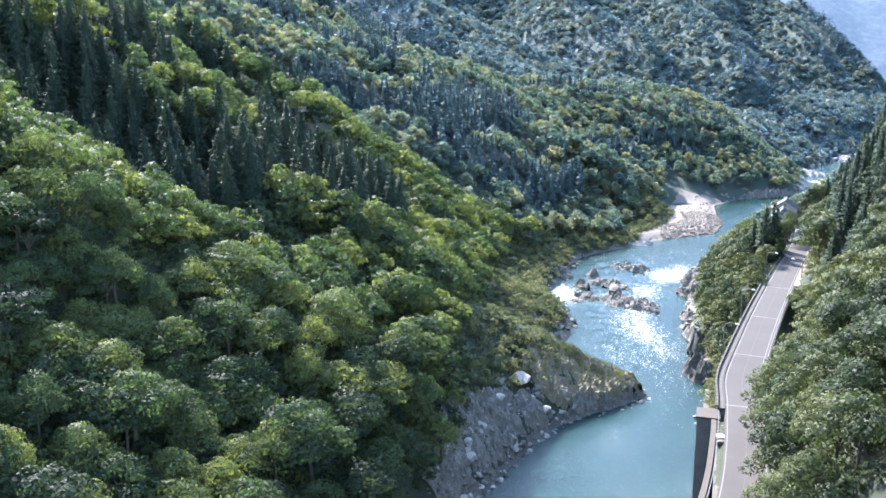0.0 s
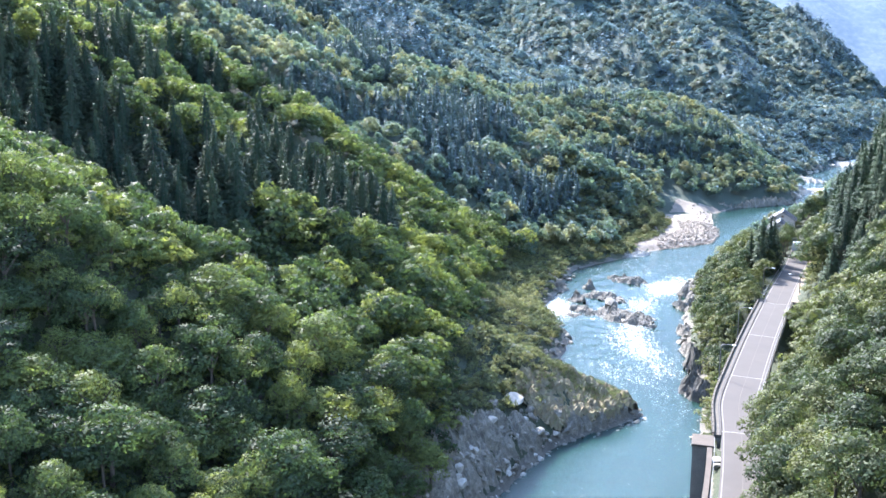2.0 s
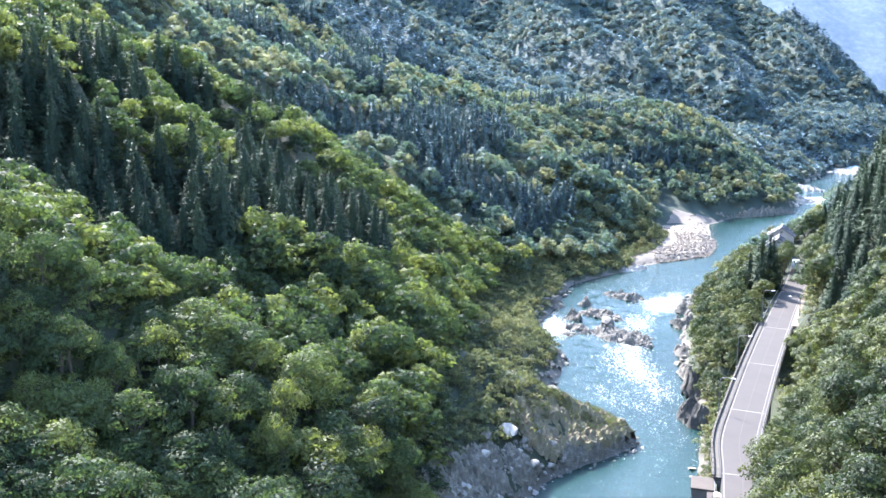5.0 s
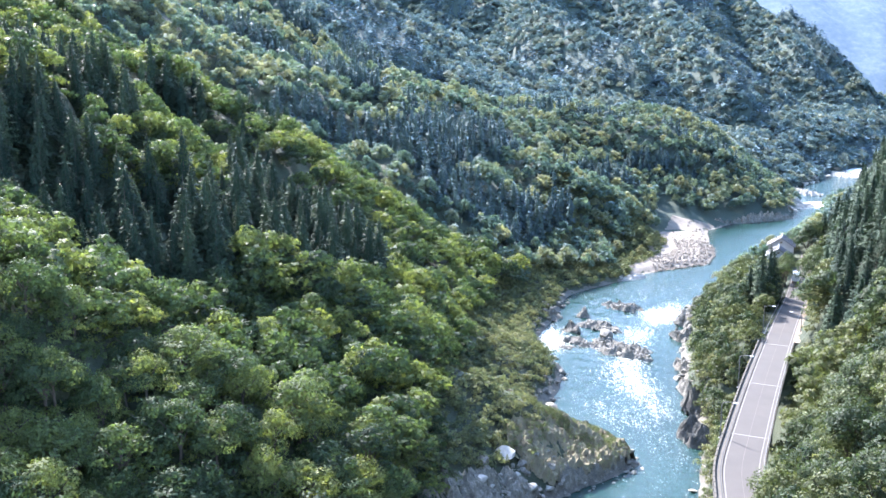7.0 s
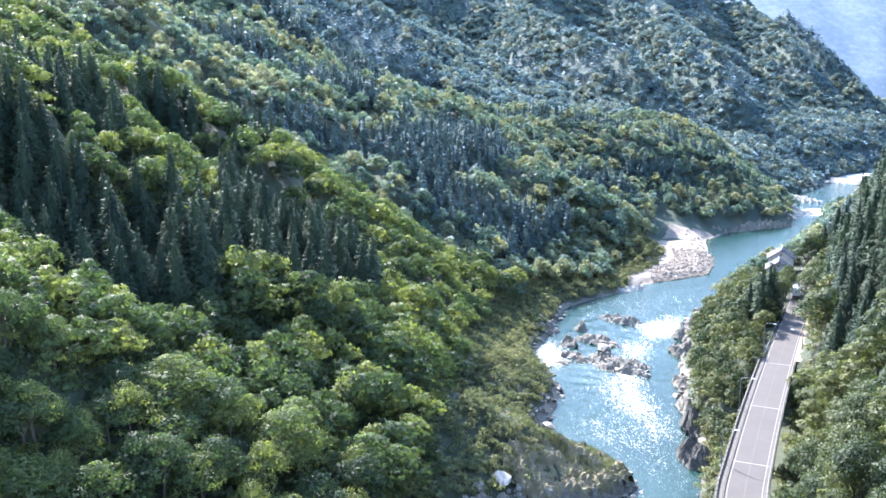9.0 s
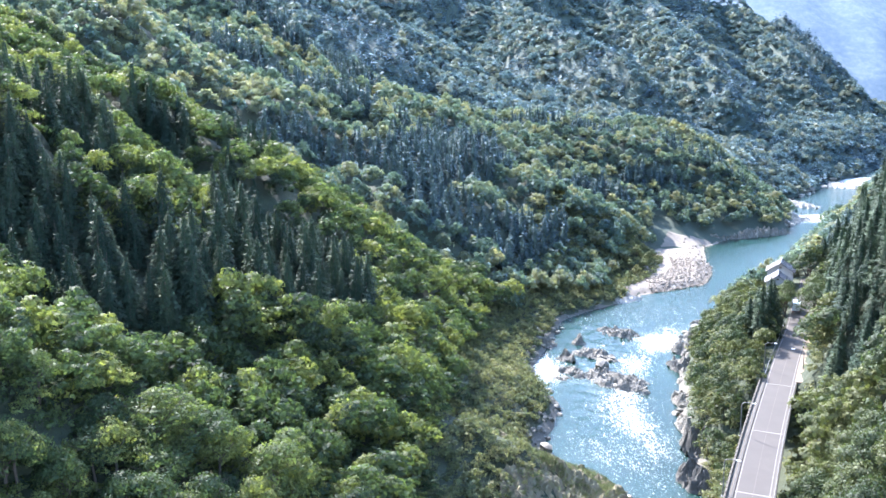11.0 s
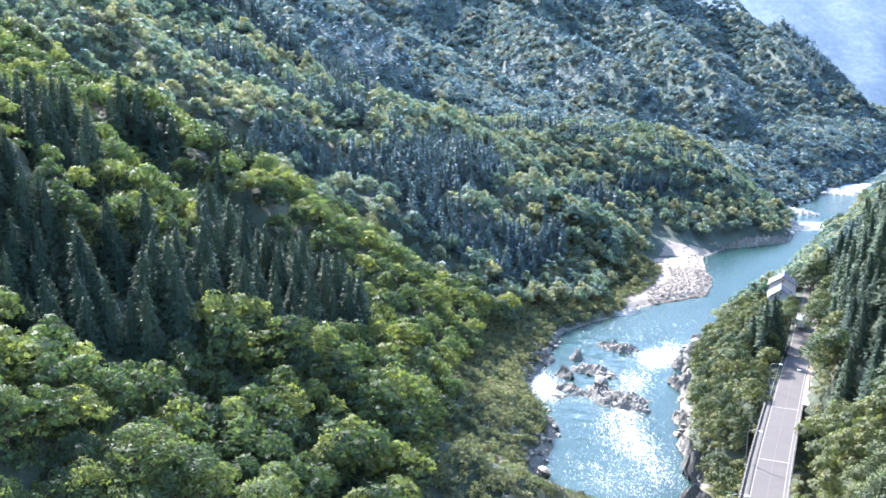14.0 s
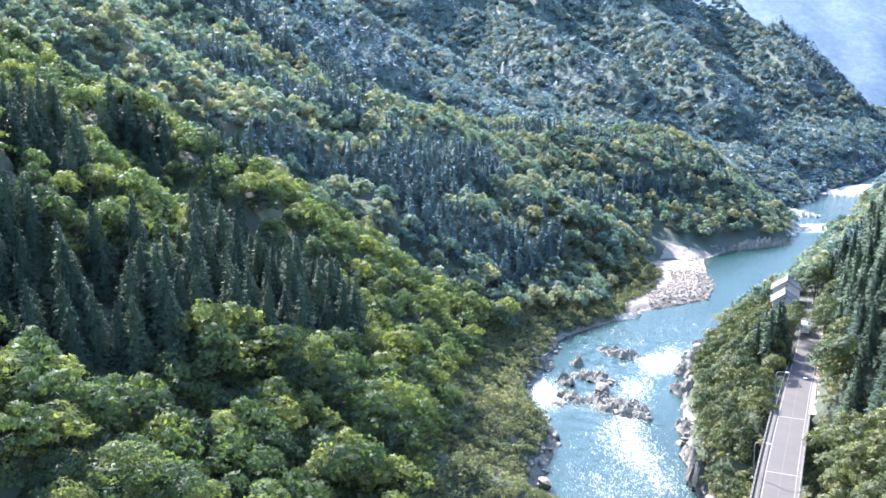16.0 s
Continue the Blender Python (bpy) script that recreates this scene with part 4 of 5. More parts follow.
def gable_house(x0, y0, z0, turn, wide, long, wall, rise, label):
    """A small house with a tiled gable roof whose eaves stand out."""
    ob = tagged(new("house"), label, "house", "houses at the road's end")
    ob.matrix_basis = pose(x0, y0, z0, 0, 0, turn)
    w, l = wide / 2, long / 2
    co = np.array([(-w, -l, -2), (w, -l, -2), (w, -l, wall), (0, -l, wall + rise), (-w, -l, wall), (-w, l, -2), (w, l, -2), (w, l, wall), (0, l, wall + rise), (-w, l, wall)], float)
    quads = np.array([(0, 1, 2, 4), (6, 5, 9, 7), (1, 6, 7, 2), (5, 0, 4, 9), (4, 2, 3, 3), (7, 9, 8, 8)])
    bm = bmesh.new()
    vs = [bm.verts.new(c) for c in co]
    for f in quads:
        bm.faces.new([vs[i] for i in dict.fromkeys(int(i) for i in f)])
    data = bpy.data.meshes.new("wall")
    bm.to_mesh(data)
    bm.free()
    data.materials.append(PLASTER)
    body = piece("wall", data, None, ob, "pale plaster wall")
    e, o = 0.7, 0.6
    slope = rise / w
    for s in (-1, 1):
        low, top = wall - slope * e, wall + rise
        a = np.array([(0, -l - o, top), (s * (w + e), -l - o, low), (s * (w + e), l + o, low), (0, l + o, top)])
        roof = piece("roof_slope", (np.vstack([a + (0, 0, 0.06), a + (0, 0, 0.28)]), np.array([(0, 1, 2, 3), (7, 6, 5, 4), (0, 4, 5, 1), (1, 5, 6, 2), (2, 6, 7, 3), (3, 7, 4, 0)])), ROOF_TILE, ob, "grey tiled roof slope")
        for k in range(9):
            u = (k + 0.5) / 9 * (2 * l + 1.2) - l - 0.6
            piece("tile_row", tube([(0, u, top + 0.3), (s * (w + e), u, low + 0.3)], (0.09, 0.09), 6), ROOF_TILE, roof)
    piece("ridge_cap", box(-0.25, 0.25, -l - 0.65, l + 0.65, wall + rise + 0.15, wall + rise + 0.5, 0.1), ROOF_TILE, ob)
    for s in (-1, 1):
        win = piece("window", box(s * w * 0.5 - 0.55, s * w * 0.5 + 0.55, -l - 0.05, -l - 0.01, 1.0, 2.2, 0.01), DARK_GLASS, body, "dark window")
        piece("window_frame", box(s * w * 0.5 - 0.62, s * w * 0.5 + 0.62, -l - 0.09, -l - 0.05, 0.9, 1.0, 0.01), WOOD, win)
    piece("gable_vent", box(-0.4, 0.4, -l - 0.06, -l, wall + rise * 0.35, wall + rise * 0.6, 0.02), WOOD, ob)


gable_house(100.2, 309, 23.0, -18, 7.0, 8.0, 3.2, 2.3, "small pale house with a grey tiled gable roof")
gable_house(105, 321, 23.2, -20, 8.5, 8.0, 4.2, 2.8, "two-storey pale house with a grey tiled roof above the river")

# ---- rocks ----


def boulder_mesh(seed, name, material, flat=0.7, cuts=9):
    """A ball cut flat by chance planes and roughened: a broken rock."""
    r = random.Random(seed)
    bm = bmesh.new()
    bmesh.ops.create_icosphere(bm, subdivisions=2, radius=1.0)
    planes = []
    for _ in range(cuts):
        n = Vector((r.gauss(0, 1), r.gauss(0, 1), r.gauss(0, 0.8))).normalized()
        planes.append((n, r.uniform(0.45, 0.85)))
    for v in bm.verts:
        for n, d in planes:
            over = v.co.dot(n) - d
            if over > 0:
                v.co -= n * over
        v.co += v.co.normalized() * (0.10 * noise.noise(v.co * 2.3 + Vector((seed, 0, 0))) + 0.05 * noise.noise(v.co * 6 + Vector((0, seed, 0))))
        v.co.z *= flat
    data = bpy.data.meshes.new(name)
    bm.to_mesh(data)
    bm.free()
    data.materials.append(material)
    return data


def outcrop_mesh(seed, name, material, long, wide, high, turn):
    """A rock shelf with slanting layers that rise like torn sheets."""
    n = 60
    u, v = np.meshgrid(np.linspace(-1, 1, n), np.linspace(-1, 1, n))
    x, y = u * long / 2, v * wide / 2
    a = radians(turn)
    across = (x * math.cos(a) + y * math.sin(a)) / 1.25 + 0.5 * waves(x, y, 6, seed)
    saw = (across - np.floor(across)) ** 1.4
    rim = np.clip(1.15 - (u ** 2 + v ** 2) ** 0.9 + 0.28 * waves(x, y, 4, seed + 1), -0.6, 1)
    z = high * rim * (0.62 + 0.3 * waves(x, y, 6, seed + 2)) + (0.9 * saw - 0.3) * np.clip(rim * 2, 0, 1) * min(high, 3.0) * 0.45 + 0.1 * waves(x, y, 1.3, seed + 3)
    r = np.random.RandomState(seed + 500)
    table = r.uniform(-1, 1, (64, 64))
    for cell, lift in ((1.7, 0.2), (0.8, 0.11)):
        p, q = x * math.cos(a) + y * math.sin(a), -x * math.sin(a) + y * math.cos(a)
        p, q = p + 0.5 * waves(x, y, 5, seed + 4), q + 0.5 * waves(x, y, 5, seed + 6)
        z = z + np.clip(rim * 2, 0, 1) * lift * min(high, 4.0) * table[np.floor(p / cell).astype(int) % 64, np.floor(q / cell / 1.5).astype(int) % 64]
    z = np.where(rim <= 0, -1.2, z)
    co = np.stack([x, y, z], -1).reshape(-1, 3)
    i = np.arange(n * n).reshape(n, n)
    quads = np.stack([i[:-1, :-1], i[:-1, 1:], i[1:, 1:], i[1:, :-1]], -1).reshape(-1, 4)
    return mesh_of(name, co, quads, material, False)


def outcrop(seed, x, y, z, long, wide, high, turn, lie, label, material=None):
    ob = new("rock_outcrop", outcrop_mesh(seed, "rock_outcrop", material or ROCK, long, wide, high, lie))
    ob.matrix_basis = pose(x, y, z, 0, 0, turn)
    return tagged(ob, label, "rock", "rock outcrops in the river")


ISLE = "grey layered schist outcrop standing in the white rapids"
for seed, x, y, z, long, wide, high, turn, lie in (
        (1, 42.0, 276.0, 0.2, 19, 14, 2.5, -38, 95), (101, 37.0, 283.0, 0.3, 11, 8, 1.9, -38, 95), (102, 46.0, 269.5, 0.1, 10, 6, 1.7, -30, 95),
        (2, 50.0, 327.0, 0.9, 13, 9, 2.3, -30, 95), (103, 45.5, 331.5, 0.9, 8, 6, 1.7, -30, 95),
        (3, 36.0, 304.0, 0.6, 13, 9, 2.2, -20, 60), (104, 41.0, 298.5, 0.5, 8, 5, 1.6, -20, 60), (4, 27.0, 298.0, 0.4, 6, 8, 3.4, 20, 30),
        (5, 27.0, 286.0, 0.3, 10, 7, 2.0, -35, 60), (105, 31.5, 280.5, 0.2, 9, 5, 1.5, -40, 95), (6, 33.0, 316.0, 0.8, 5, 6, 3.0, 10, 20), (106, 24.5, 279.0, 0.2, 7, 4, 1.2, -20, 70)):
    outcrop(seed, x, y, z, long, wide, high, turn, lie, ISLE)
outcrop(7, 21.0, 314.0, 0.6, 8, 9, 4.0, 10, 20, "dark upright schist outcrop at the river's edge")


def rocky_bank(name, x0, x1, y0, y1, material, label, seed, keep):
    """Broken rock that clothes the bank: slanting layers and blocks of two sizes over the lie of the land."""
    px, py = grid_axis((x0, x1, 0.5)), grid_axis((y0, y1, 0.5))
    gx, gy = np.meshgrid(px, py)
    d, _, _ = to_line(gx, gy, LEFT_SHORE)
    d = np.where(inside(gx, gy, RIVER_RING), -d, d) + 0.9 * waves(gx, gy, 7, seed) + 0.5 * waves(gx, gy, 2.6, seed + 1)
    ridge, _, _ = to_line(gx, gy, np.array([(12, 206), (20, 200), (27, 195), (33, 191)], float))
    mound = 1.5 * np.exp(-(ridge / 7.5) ** 2)
    table = np.random.RandomState(seed).uniform(-1, 1, (64, 64))
    a = radians(38)
    p, q = gx * math.cos(a) + gy * math.sin(a) + 0.6 * waves(gx, gy, 6, seed + 2), -gx * math.sin(a) + gy * math.cos(a) + 0.6 * waves(gx, gy, 5, seed + 3)
    blocks = sum(h * table[np.floor(p / c).astype(int) % 64, np.floor(q / c / 1.6).astype(int) % 64] for c, h in ((3.1, 0.95), (1.5, 0.7), (0.8, 0.4)))
    layer = (q / 1.1 + 0.5 * waves(gx, gy, 4, seed + 4)) % 1.0
    rise = ease(d, -1.0, 2.2)
    z = np.maximum(ground(gx, gy), -0.5) + rise * (0.5 + mound + blocks + 0.7 * layer) - (1 - rise) * 1.2 + 0.12 * waves(gx, gy, 1.1, seed + 5)
    on = (d > -1.6) & keep(gx, gy, d)
    ob = sheet(name, px, py, z, on[:-1, :-1] & on[1:, 1:], material)
    ob.data.polygons.foreach_set("use_smooth", np.zeros(len(ob.data.polygons), bool))
    return tagged(ob, label, "rock bank", kind="structure")


rocky_bank("spit", 3, 38, 176, 216, SPIT_ROCK, "rough brown rock spit with dry grass reaching into the river", 8, lambda x, y, d: (d < 15) & (y - 0.8 * x > 166 + 1.6 * waves(x, y, 9, 5)))
rocky_bank("rock_bank", -26, 30, 128, 190, ROCK, "broken grey schist bank above the still pool", 31, lambda x, y, d: (d < 10) & (y - 0.8 * x <= 166.6 + 1.6 * waves(x, y, 9, 5)))
outcrop(11, 56.0, 226.0, -0.5, 11, 17, 8.0, 8, 80, "steep dark rock face below the roadside knoll", CLIFF)
outcrop(12, 50.5, 207.0, -0.5, 9, 15, 6.0, 15, 70, "steep dark rock face below the bridge", CLIFF)
for seed, x, y, long, wide, high, turn in ((13, 65.0, 289.0, 9, 15, 3.6, 16), (14, 70.5, 306.0, 11, 15, 4.0, 24), (107, 76.0, 321.0, 10, 14, 3.4, 32), (108, 84.0, 338.0, 8, 14, 2.4, 40),
                                           (109, 91.5, 355.0, 7, 10, 2.0, 40), (110, 58.5, 258.0, 6, 14, 3.0, 8), (111, 55.5, 240.0, 6, 12, 3.4, 5)):
    outcrop(seed, x, y, 0.3 + 0.006 * max(0, y - 240), long, wide, high, turn, 40, "broken grey rock ledge along the river bank")
outcrop(15, 199.0, 590.0, 1.0, 26, 30, 3.2, 40, 60, "pale washed rock ledges at the river bend", PALE_ROCK)
outcrop(16, 222.0, 655.0, 1.4, 24, 50, 3.4, 25, 60, "pale washed rock ledges at the river bend", PALE_ROCK)
outcrop(17, 290.0, 765.0, 2.0, 26, 70, 3.2, 30, 60, "pale washed rock ledges on the far bank", PALE_ROCK)
outcrop(18, 222.0, 548.0, 1.0, 14, 40, 3.0, 30, 60, "pale washed rock ledges on the far bank", PALE_ROCK)
outcrop(19, 88.0, 347.0, 0.9, 6, 9, 2.0, 40, 60, "low rock ledge in the river", PALE_ROCK)
outcrop(20, 80.0, 402.0, 1.2, 16, 12, 2.0, 30, 60, "pale rock shelf beside the gravel bar", PALE_ROCK)
outcrop(21, 60.0, 377.0, 1.2, 15, 8, 1.7, 30, 60, "pale rock shelf beside the gravel bar", PALE_ROCK)
outcrop(22, 160.0, 529.0, 0.8, 50, 9, 6.5, 26, 10, "shaded rock wall at the foot of the wooded point")
outcrop(23, 128.0, 514.0, 0.8, 30, 8, 5.0, 24, 10, "shaded rock wall at the foot of the wooded point")

STONES = [boulder_mesh(300 + i, "boulder", ROCK if i % 3 else PALE_ROCK) for i in range(9)]


def strew(line, y0, y1, count, near, far, small, large, seed, label, group, single=True):
    """Boulders along a bank, from near to far metres landward of the water's edge; far off they are one heap of stones."""
    r = np.random.RandomState(seed)
    part_line = line[(line[:, 1] >= y0 - 40) & (line[:, 1] <= y1 + 40)]
    path = smooth_line(part_line, 0.7)
    path = path[(path[:, 1] >= y0) & (path[:, 1] <= y1)]
    side = -1 if line is LEFT_SHORE else 1
    heap = []
    for _ in range(count):
        i = r.randint(1, len(path) - 1)
        w = path[i + 1] - path[i - 1]
        w = w / (np.linalg.norm(w) + 1e-9)
        d = r.uniform(near, far)
        x, y = path[i, 0] + side * w[1] * d, path[i, 1] - side * w[0] * d
        s = small + (large - small) * r.uniform() ** 2.2
        z = max(float(ground([x], [y])[0]), float(water_level(y)) - 0.3)
        stone = STONES[r.randint(len(STONES))]
        m = pose(x, y, z + 0.15 * s, r.uniform(-25, 25), r.uniform(-25, 25), r.uniform(0, 360)) @ Matrix.Diagonal((s * r.uniform(0.8, 1.3), s, s * r.uniform(0.7, 1.1), 1))
        if single:
            ob = new("boulder", stone)
            ob.matrix_basis = m
            tagged(ob, label, "boulder", group)
        else:
            co = np.array([m @ v.co for v in stone.vertices])
            heap.append((co, np.array([p.vertices[:] for p in stone.polygons])))
    if heap:
        tagged(new("bank_stones", mesh_of("bank_stones", *joined(heap), ROCK if y0 < 340 else PALE_ROCK, False)), label, "stones", kind="stuff")


BANK = "angular grey schist boulder at the river's edge"
strew(LEFT_SHORE, 128, 178, 150, -1.5, 7, 0.4, 1.3, 41, BANK, "boulders by the pool")
strew(LEFT_SHORE, 178, 216, 60, -1.2, 3, 0.3, 1.0, 42, BANK, "boulders on the spit")
strew(LEFT_SHORE, 214, 330, 90, -1.0, 5, 0.4, 1.6, 43, "grey boulders along the rapids", "", False)
strew(RIGHT_SHORE, 150, 345, 55, -1.5, 5, 0.5, 2.0, 45, BANK, "boulders under the knoll")
strew(LEFT_SHORE, 125, 214, 420, -1.6, 6, 0.25, 0.9, 48, "small broken stones round the rock spit", "", False)
strew(LEFT_SHORE, 214, 350, 130, -1.0, 5, 0.3, 1.2, 44, "small grey stones along the rapids", "", False)
strew(RIGHT_SHORE, 345, 620, 100, -1.5, 5, 0.7, 2.4, 46, "pale boulders on the far river bank", "", False)
strew(LEFT_SHORE, 560, 800, 100, -1.5, 9, 1.0, 3.2, 47, "pale boulders at the river's bend", "", False)
for x, y, s, label in ((37.5, 288, 2.9, "smooth dark boulder in the rapids"), (15.5, 224, 2.3, "large dark boulder at the grassy bank"), (2.5, 174.5, 2.2, "large sunlit pale boulder beside the pool"), (-2.5, 162, 1.7, "large sunlit pale boulder beside the pool"),
                       (8, 172, 1.5, "angular split boulder beside the pool"), (12, 179, 1.6, "angular split boulder beside the pool"), (-2, 168, 1.6, "large sunlit pale boulder beside the pool")):
    ob = new("boulder", STONES[int(x * 7 + y) % 9])
    ob.matrix_basis = pose(x, y, max(float(ground([x], [y])[0]), float(water_level(y))) + 0.5 * s, 12, -8, x * 31) @ Matrix.Diagonal((s * 1.3, s, s, 1))
    tagged(ob, label, "boulder")

def grass_tufts():
    """Tufts of dry grass blades on the spit."""
    r = np.random.RandomState(77)
    cos = []
    for _ in range(2600):
        x, y = r.normal(20, 6), r.normal(200, 5)
        z = float(ground([x], [y])[0])
        if z < 1:
            continue
        for _ in range(6):
            a, h = r.uniform(0, 6.28), r.uniform(0.4, 1.1)
            d = np.array((math.cos(a), math.sin(a), 0))
            base = np.array((x, y, z + 0.9 + 1.5 * math.exp(-(abs(x * 0.58 + y * 0.81 - 173.6) / 7.5) ** 2))) + d * r.uniform(0, 0.4)
            side = np.array((-d[1], d[0], 0)) * 0.09
            cos += [base - side, base + side, base + d * h * 0.6 + (0, 0, h)]
    co = np.array(cos)
    tagged(new("grass_tufts", mesh_of("grass_tufts", co, np.arange(len(co)).reshape(-1, 3), BANK_LEAF)), "dry yellow-green grass tufts on the rock spit", "grass", kind="stuff")


grass_tufts()

# gravel bar with cobbles
bx, by = grid_axis((60, 132, 1.2)), grid_axis((378, 512, 1.6))
gx, gy = np.meshgrid(bx, by)
dl, _, _ = to_line(gx, gy, LEFT_SHORE)
dry = ~inside(gx, gy, RIVER_RING)
on_bar = dry & (gx > bar_edge(gy) - 6) & (dl < np.interp(gy, (384, 395, 420, 470, 498, 504), (8, 16, 30, 28, 20, 2)))
bar_z = np.maximum(ground(gx, gy), water_level(gy) - 0.2) + 0.25 + 0.12 * waves(gx, gy, 5, 51)
bar_z = np.where(dl < 2.5, np.minimum(bar_z, water_level(gy) + 0.15 * dl - 0.1), bar_z)
bar = sheet("gravel_bar", bx, by, bar_z, (on_bar[:-1, :-1] | on_bar[1:, 1:]), GRAVEL)
tagged(bar, "pale gravel and sand bar in the river's bend", "beach", kind="structure")


def cobbles():
    r = np.random.RandomState(61)
    x, y = r.uniform(72, 126, 8000), r.uniform(388, 500, 8000)
    dl, _, _ = to_line(x, y, LEFT_SHORE)
    ok = ~inside(x, y, RIVER_RING) & (dl < 20) & (r.uniform(size=x.size) < np.interp(y, (380, 445, 462, 500), (1, 1, 0.12, 0.02)))
    ico = [(0, 0, 0.7), (0.9, 0, 0.1), (0.2, 0.8, 0.1), (-0.8, 0.4, 0.15), (-0.6, -0.7, 0.1), (0.35, -0.85, 0.15), (0, 0, -0.5)]
    tri = [(0, 1 + i, 1 + (i + 1) % 5) for i in range(5)] + [(6, 1 + (i + 1) % 5, 1 + i) for i in range(5)]
    cos, fs = [], []
    z = ground(x, y)
    n = 0
    for px, py, pz in zip(x[ok], y[ok], z[ok]):
        s, a = 0.22 + 0.75 * r.uniform() ** 3, r.uniform(0, 6.28)
        c = np.array(ico) * s * r.uniform(0.7, 1.3, 3)
        cos.append(np.stack([c[:, 0] * math.cos(a) - c[:, 1] * math.sin(a) + px, c[:, 0] * math.sin(a) + c[:, 1] * math.cos(a) + py, c[:, 2] + max(pz, 1.5) + 0.35], 1))
        fs.append(np.array(tri) + n)
        n += len(ico)
    tagged(new("cobbles", mesh_of("cobbles", np.vstack(cos), np.vstack(fs), GRAVEL, False)), "pale river cobbles strewn over the gravel bar", "stones", kind="stuff")


cobbles()

# distant range that closes the valley
def far_range():
    m, t, b, out = shader("hazy_range")
    # the range's haze is painted: blue-grey colour plus a weak emission
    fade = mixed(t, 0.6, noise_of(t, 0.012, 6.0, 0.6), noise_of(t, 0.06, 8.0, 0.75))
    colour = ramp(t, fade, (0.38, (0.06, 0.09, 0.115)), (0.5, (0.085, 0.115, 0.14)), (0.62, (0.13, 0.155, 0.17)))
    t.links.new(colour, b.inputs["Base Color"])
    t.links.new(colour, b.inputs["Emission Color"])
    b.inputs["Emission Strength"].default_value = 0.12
    b.inputs["Roughness"].default_value = 1.0
    u = np.linspace(-1400, 3200, 140)
    v = np.linspace(0, 1, 16)
    gu, gv = np.meshgrid(u, v)
    top = 640 + 90 * waves(gu, gu * 0, 700, 71) + 30 * waves(gu, gu * 0, 170, 72)
    x, y = gu, 1750 + 800 * gv - 90 * np.abs(np.sin(gu / 150 + 0.5 * waves(gu, gv * 300, 400, 73))) * (1 - gv)
    z = -20 + top * gv ** 0.9
    i = np.arange(gu.size).reshape(gu.shape)
    quads = np.stack([i[:-1, :-1], i[:-1, 1:], i[1:, 1:], i[1:, :-1]], -1).reshape(-1, 4)
    tagged(new("backdrop", mesh_of("backdrop", np.stack([x, y, z], -1).reshape(-1, 3), quads, m)), "distant mountain range closing the valley, painted in blue haze", "mountains", kind="structure")


far_range()

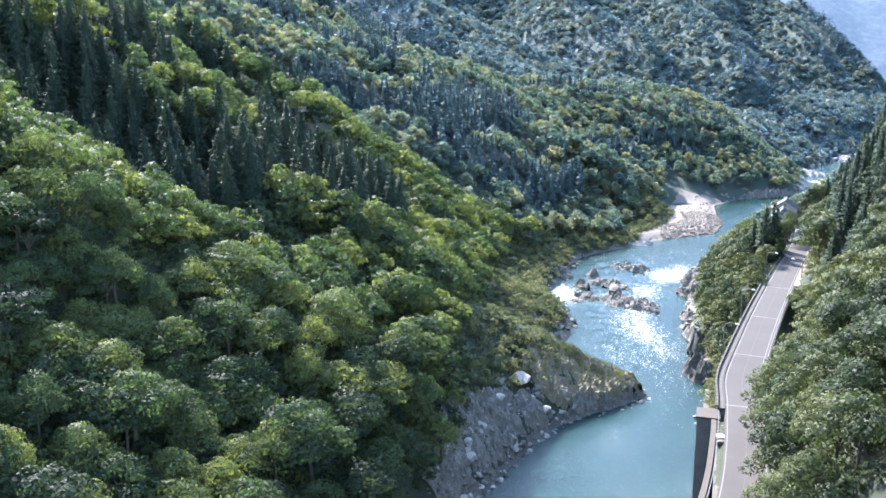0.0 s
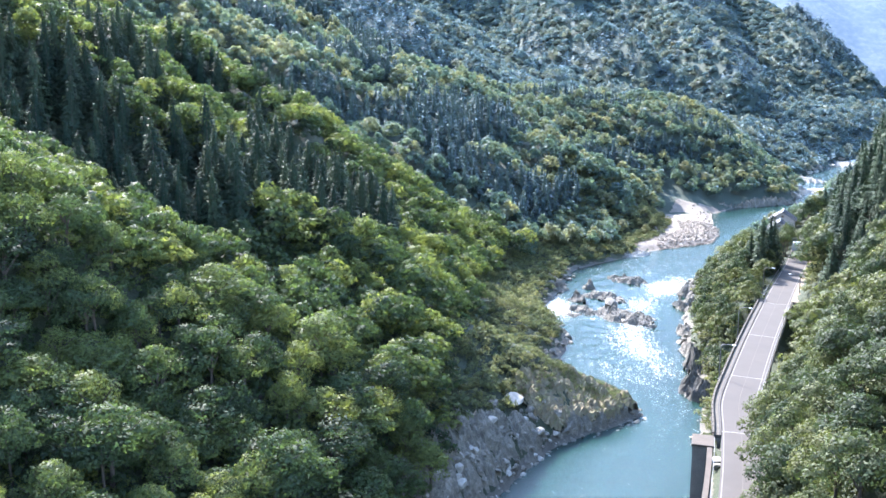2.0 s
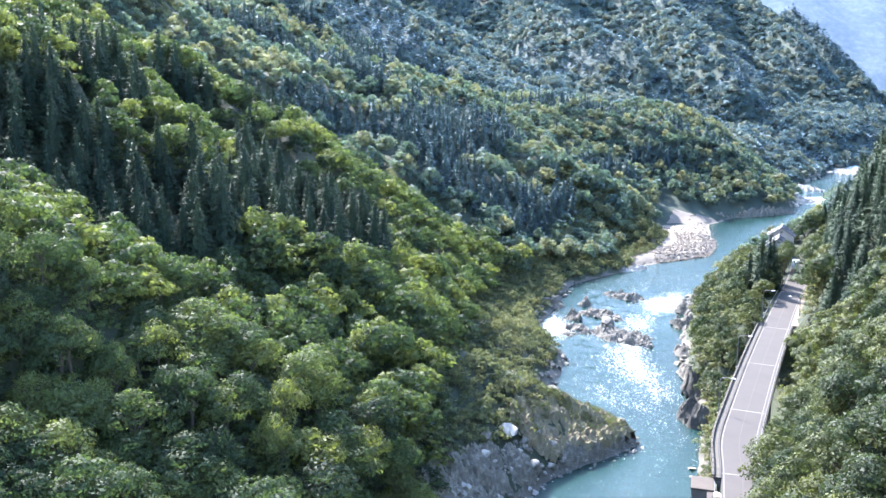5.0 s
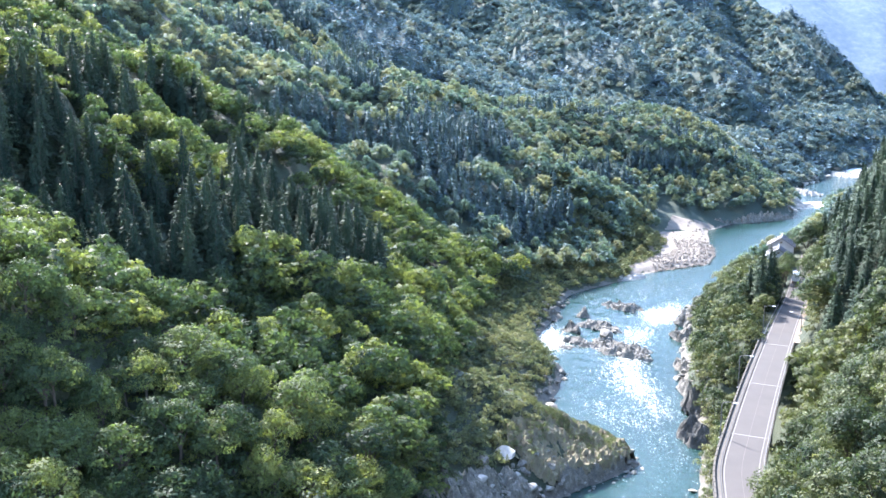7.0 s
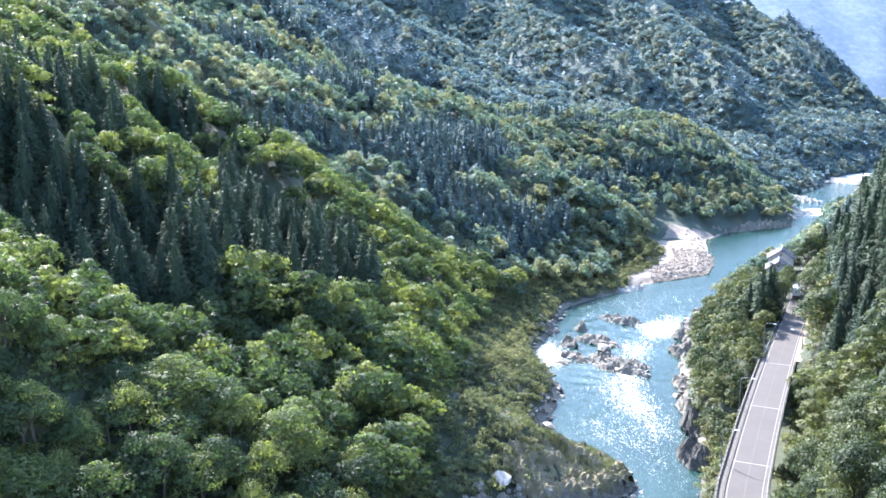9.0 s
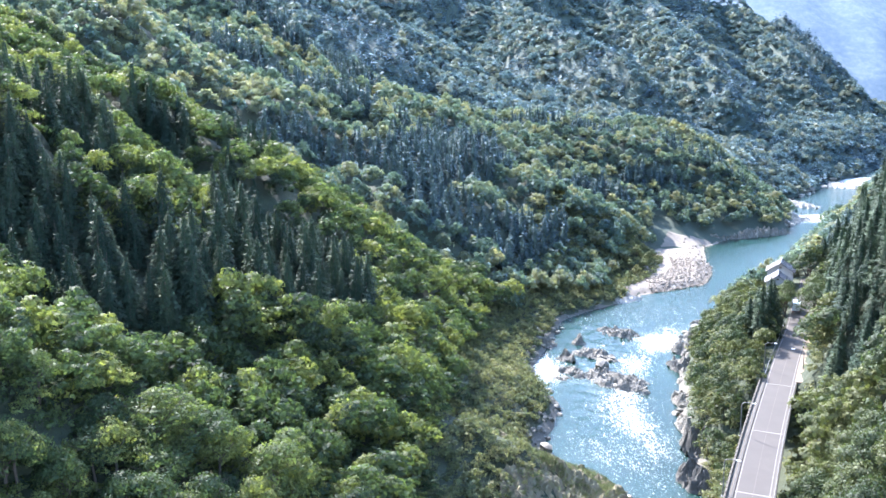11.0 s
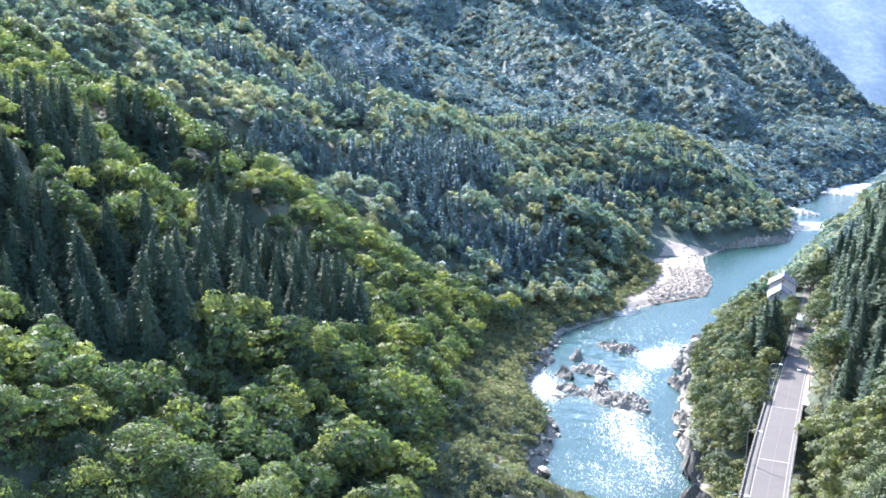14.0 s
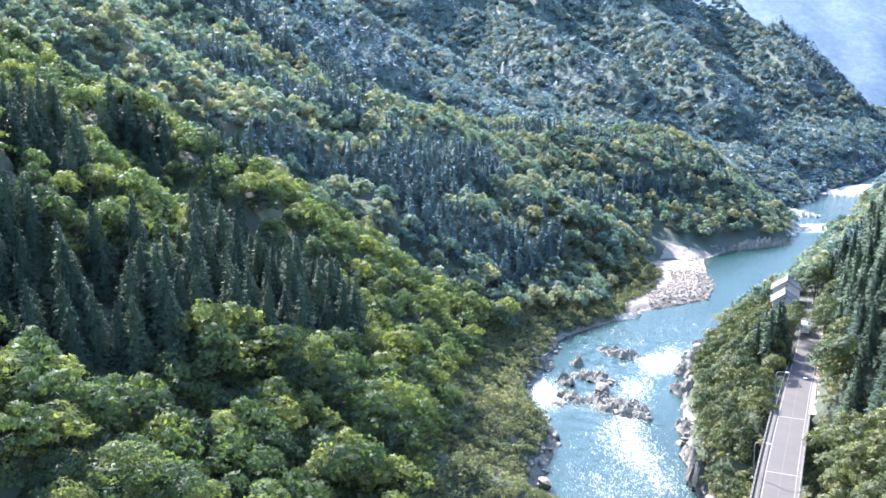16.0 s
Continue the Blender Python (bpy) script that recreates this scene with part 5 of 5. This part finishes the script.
# trees that stand alone
for x, y, s in ((77.0, 250.5, 1.12), (81.0, 256.5, 1.15), (75.0, 255, 0.85), (84.0, 262.5, 1.0), (79.0, 261, 0.95)):
    ob = tree_thing("cedar_tree", tube([(0, 0, -0.8), (0.05, 0, 8), (0, 0, 16.5)], (0.24, 0.14, 0.03)), cone_crown(int(400 + x), 2200, 0.42, 16.0, 3.5, core=0.35), "dense dark cedar beside the road above the river", "tree", CEDAR)
    ob.matrix_basis = pose(x, y, float(ground([x], [y])[0]) - 0.3) @ Matrix.Diagonal((s, s, s, 1))
for y, off, s in ((96, 5.2, 1.25), (104, 4.6, 1.2), (111, 4.9, 1.15), (118, 4.4, 1.2), (124, 4.8, 1.1), (130, 5.4, 1.1), (137, 6.6, 1.0), (264, 5.2, 1.05), (268.5, 4.2, 1.2), (274, 3.9, 1.2), (281, 3.9, 1.15), (289, 3.9, 1.0), (269, -4.6, 0.8), (275, -4.4, 0.9), (282, -4.4, 0.85), (290, -4.6, 0.7)):
    x, y, turn = beside(y, off)
    ob = tree_thing("broadleaf_tree", broad_trunk(int(y), 10.5, 4.6), round_crown(int(600 + y), 2600, 0.19, 18), "grey-green broadleaf tree leaning over the road", "tree", SHRUB)
    ob.matrix_basis = pose(x, y, float(ground([x], [y])[0]) + 0.5) @ Matrix.Diagonal((s, s, s * 1.1, 1))
for x, y, s in ((111, 312, 1.25), (116, 322, 1.2), (113, 303, 0.9)):
    ob = tree_thing("broadleaf_tree", broad_trunk(int(x), 10.5, 4.6), round_crown(int(500 + x), 2200, 0.22, 15, 3.6, 9.5, 3.0), "fresh light green tree beside the house", "tree", SHRUB)
    ob.matrix_basis = pose(x, y, float(ground([x], [y])[0]) - 0.3) @ Matrix.Diagonal((s, s, s, 1))
bush = None
for x, y, s in ((64, 400, 0.5), (69, 409, 0.62), (74, 419, 0.66), (78, 430, 0.62), (82, 441, 0.6), (72, 427, 0.7), (77, 441, 0.55), (67, 416, 0.6), (44, 389, 0.62), (41, 385, 0.5), (48, 392, 0.45), (33, 371, 0.4), (54, 392, 0.42)):
    if bush is None:
        bush = tree_thing("bush", broad_trunk(330, 9.0, 4.6), round_crown(730, 2200, 0.27, 16), "grey-green bush at the edge of the gravel bar", "bush", BANK_LEAF)
        ob = bush
    else:
        ob = copy_thing(bush, pose(x, y, 0))
    ob.matrix_basis = pose(x, y, float(ground([x], [y])[0]) - 0.6, 0, 0, x * 53) @ Matrix.Diagonal((s, s, s, 1))
    tagged(ob, group="bushes beside the gravel bar")
hollow = None
for x, y, s in ((-75, 121, 1.2), (-70, 116, 1.0), (-64, 119, 1.15), (-66, 111, 0.95), (-59, 113, 1.1), (-77, 114, 1.15), (-71, 126, 1.1), (-58, 120, 0.9), (-80, 127, 1.2), (-52, 110, 1.0)):
    if hollow is None:
        hollow = tree_thing("broadleaf_tree", broad_trunk(310, 10.5, 4.6), round_crown(710, 3200, 0.165, 22), "leafy green broadleaf tree in a shaded hollow of the slope", "tree", LEAF)
        ob = hollow
    else:
        ob = copy_thing(hollow, pose(x, y, 0))
    ob.matrix_basis = pose(x, y, float(ground([x], [y])[0]) - 0.3, 0, 0, x * 37) @ Matrix.Diagonal((s, s, s, 1))
    tagged(ob, group="broadleaf trees in the hollow")
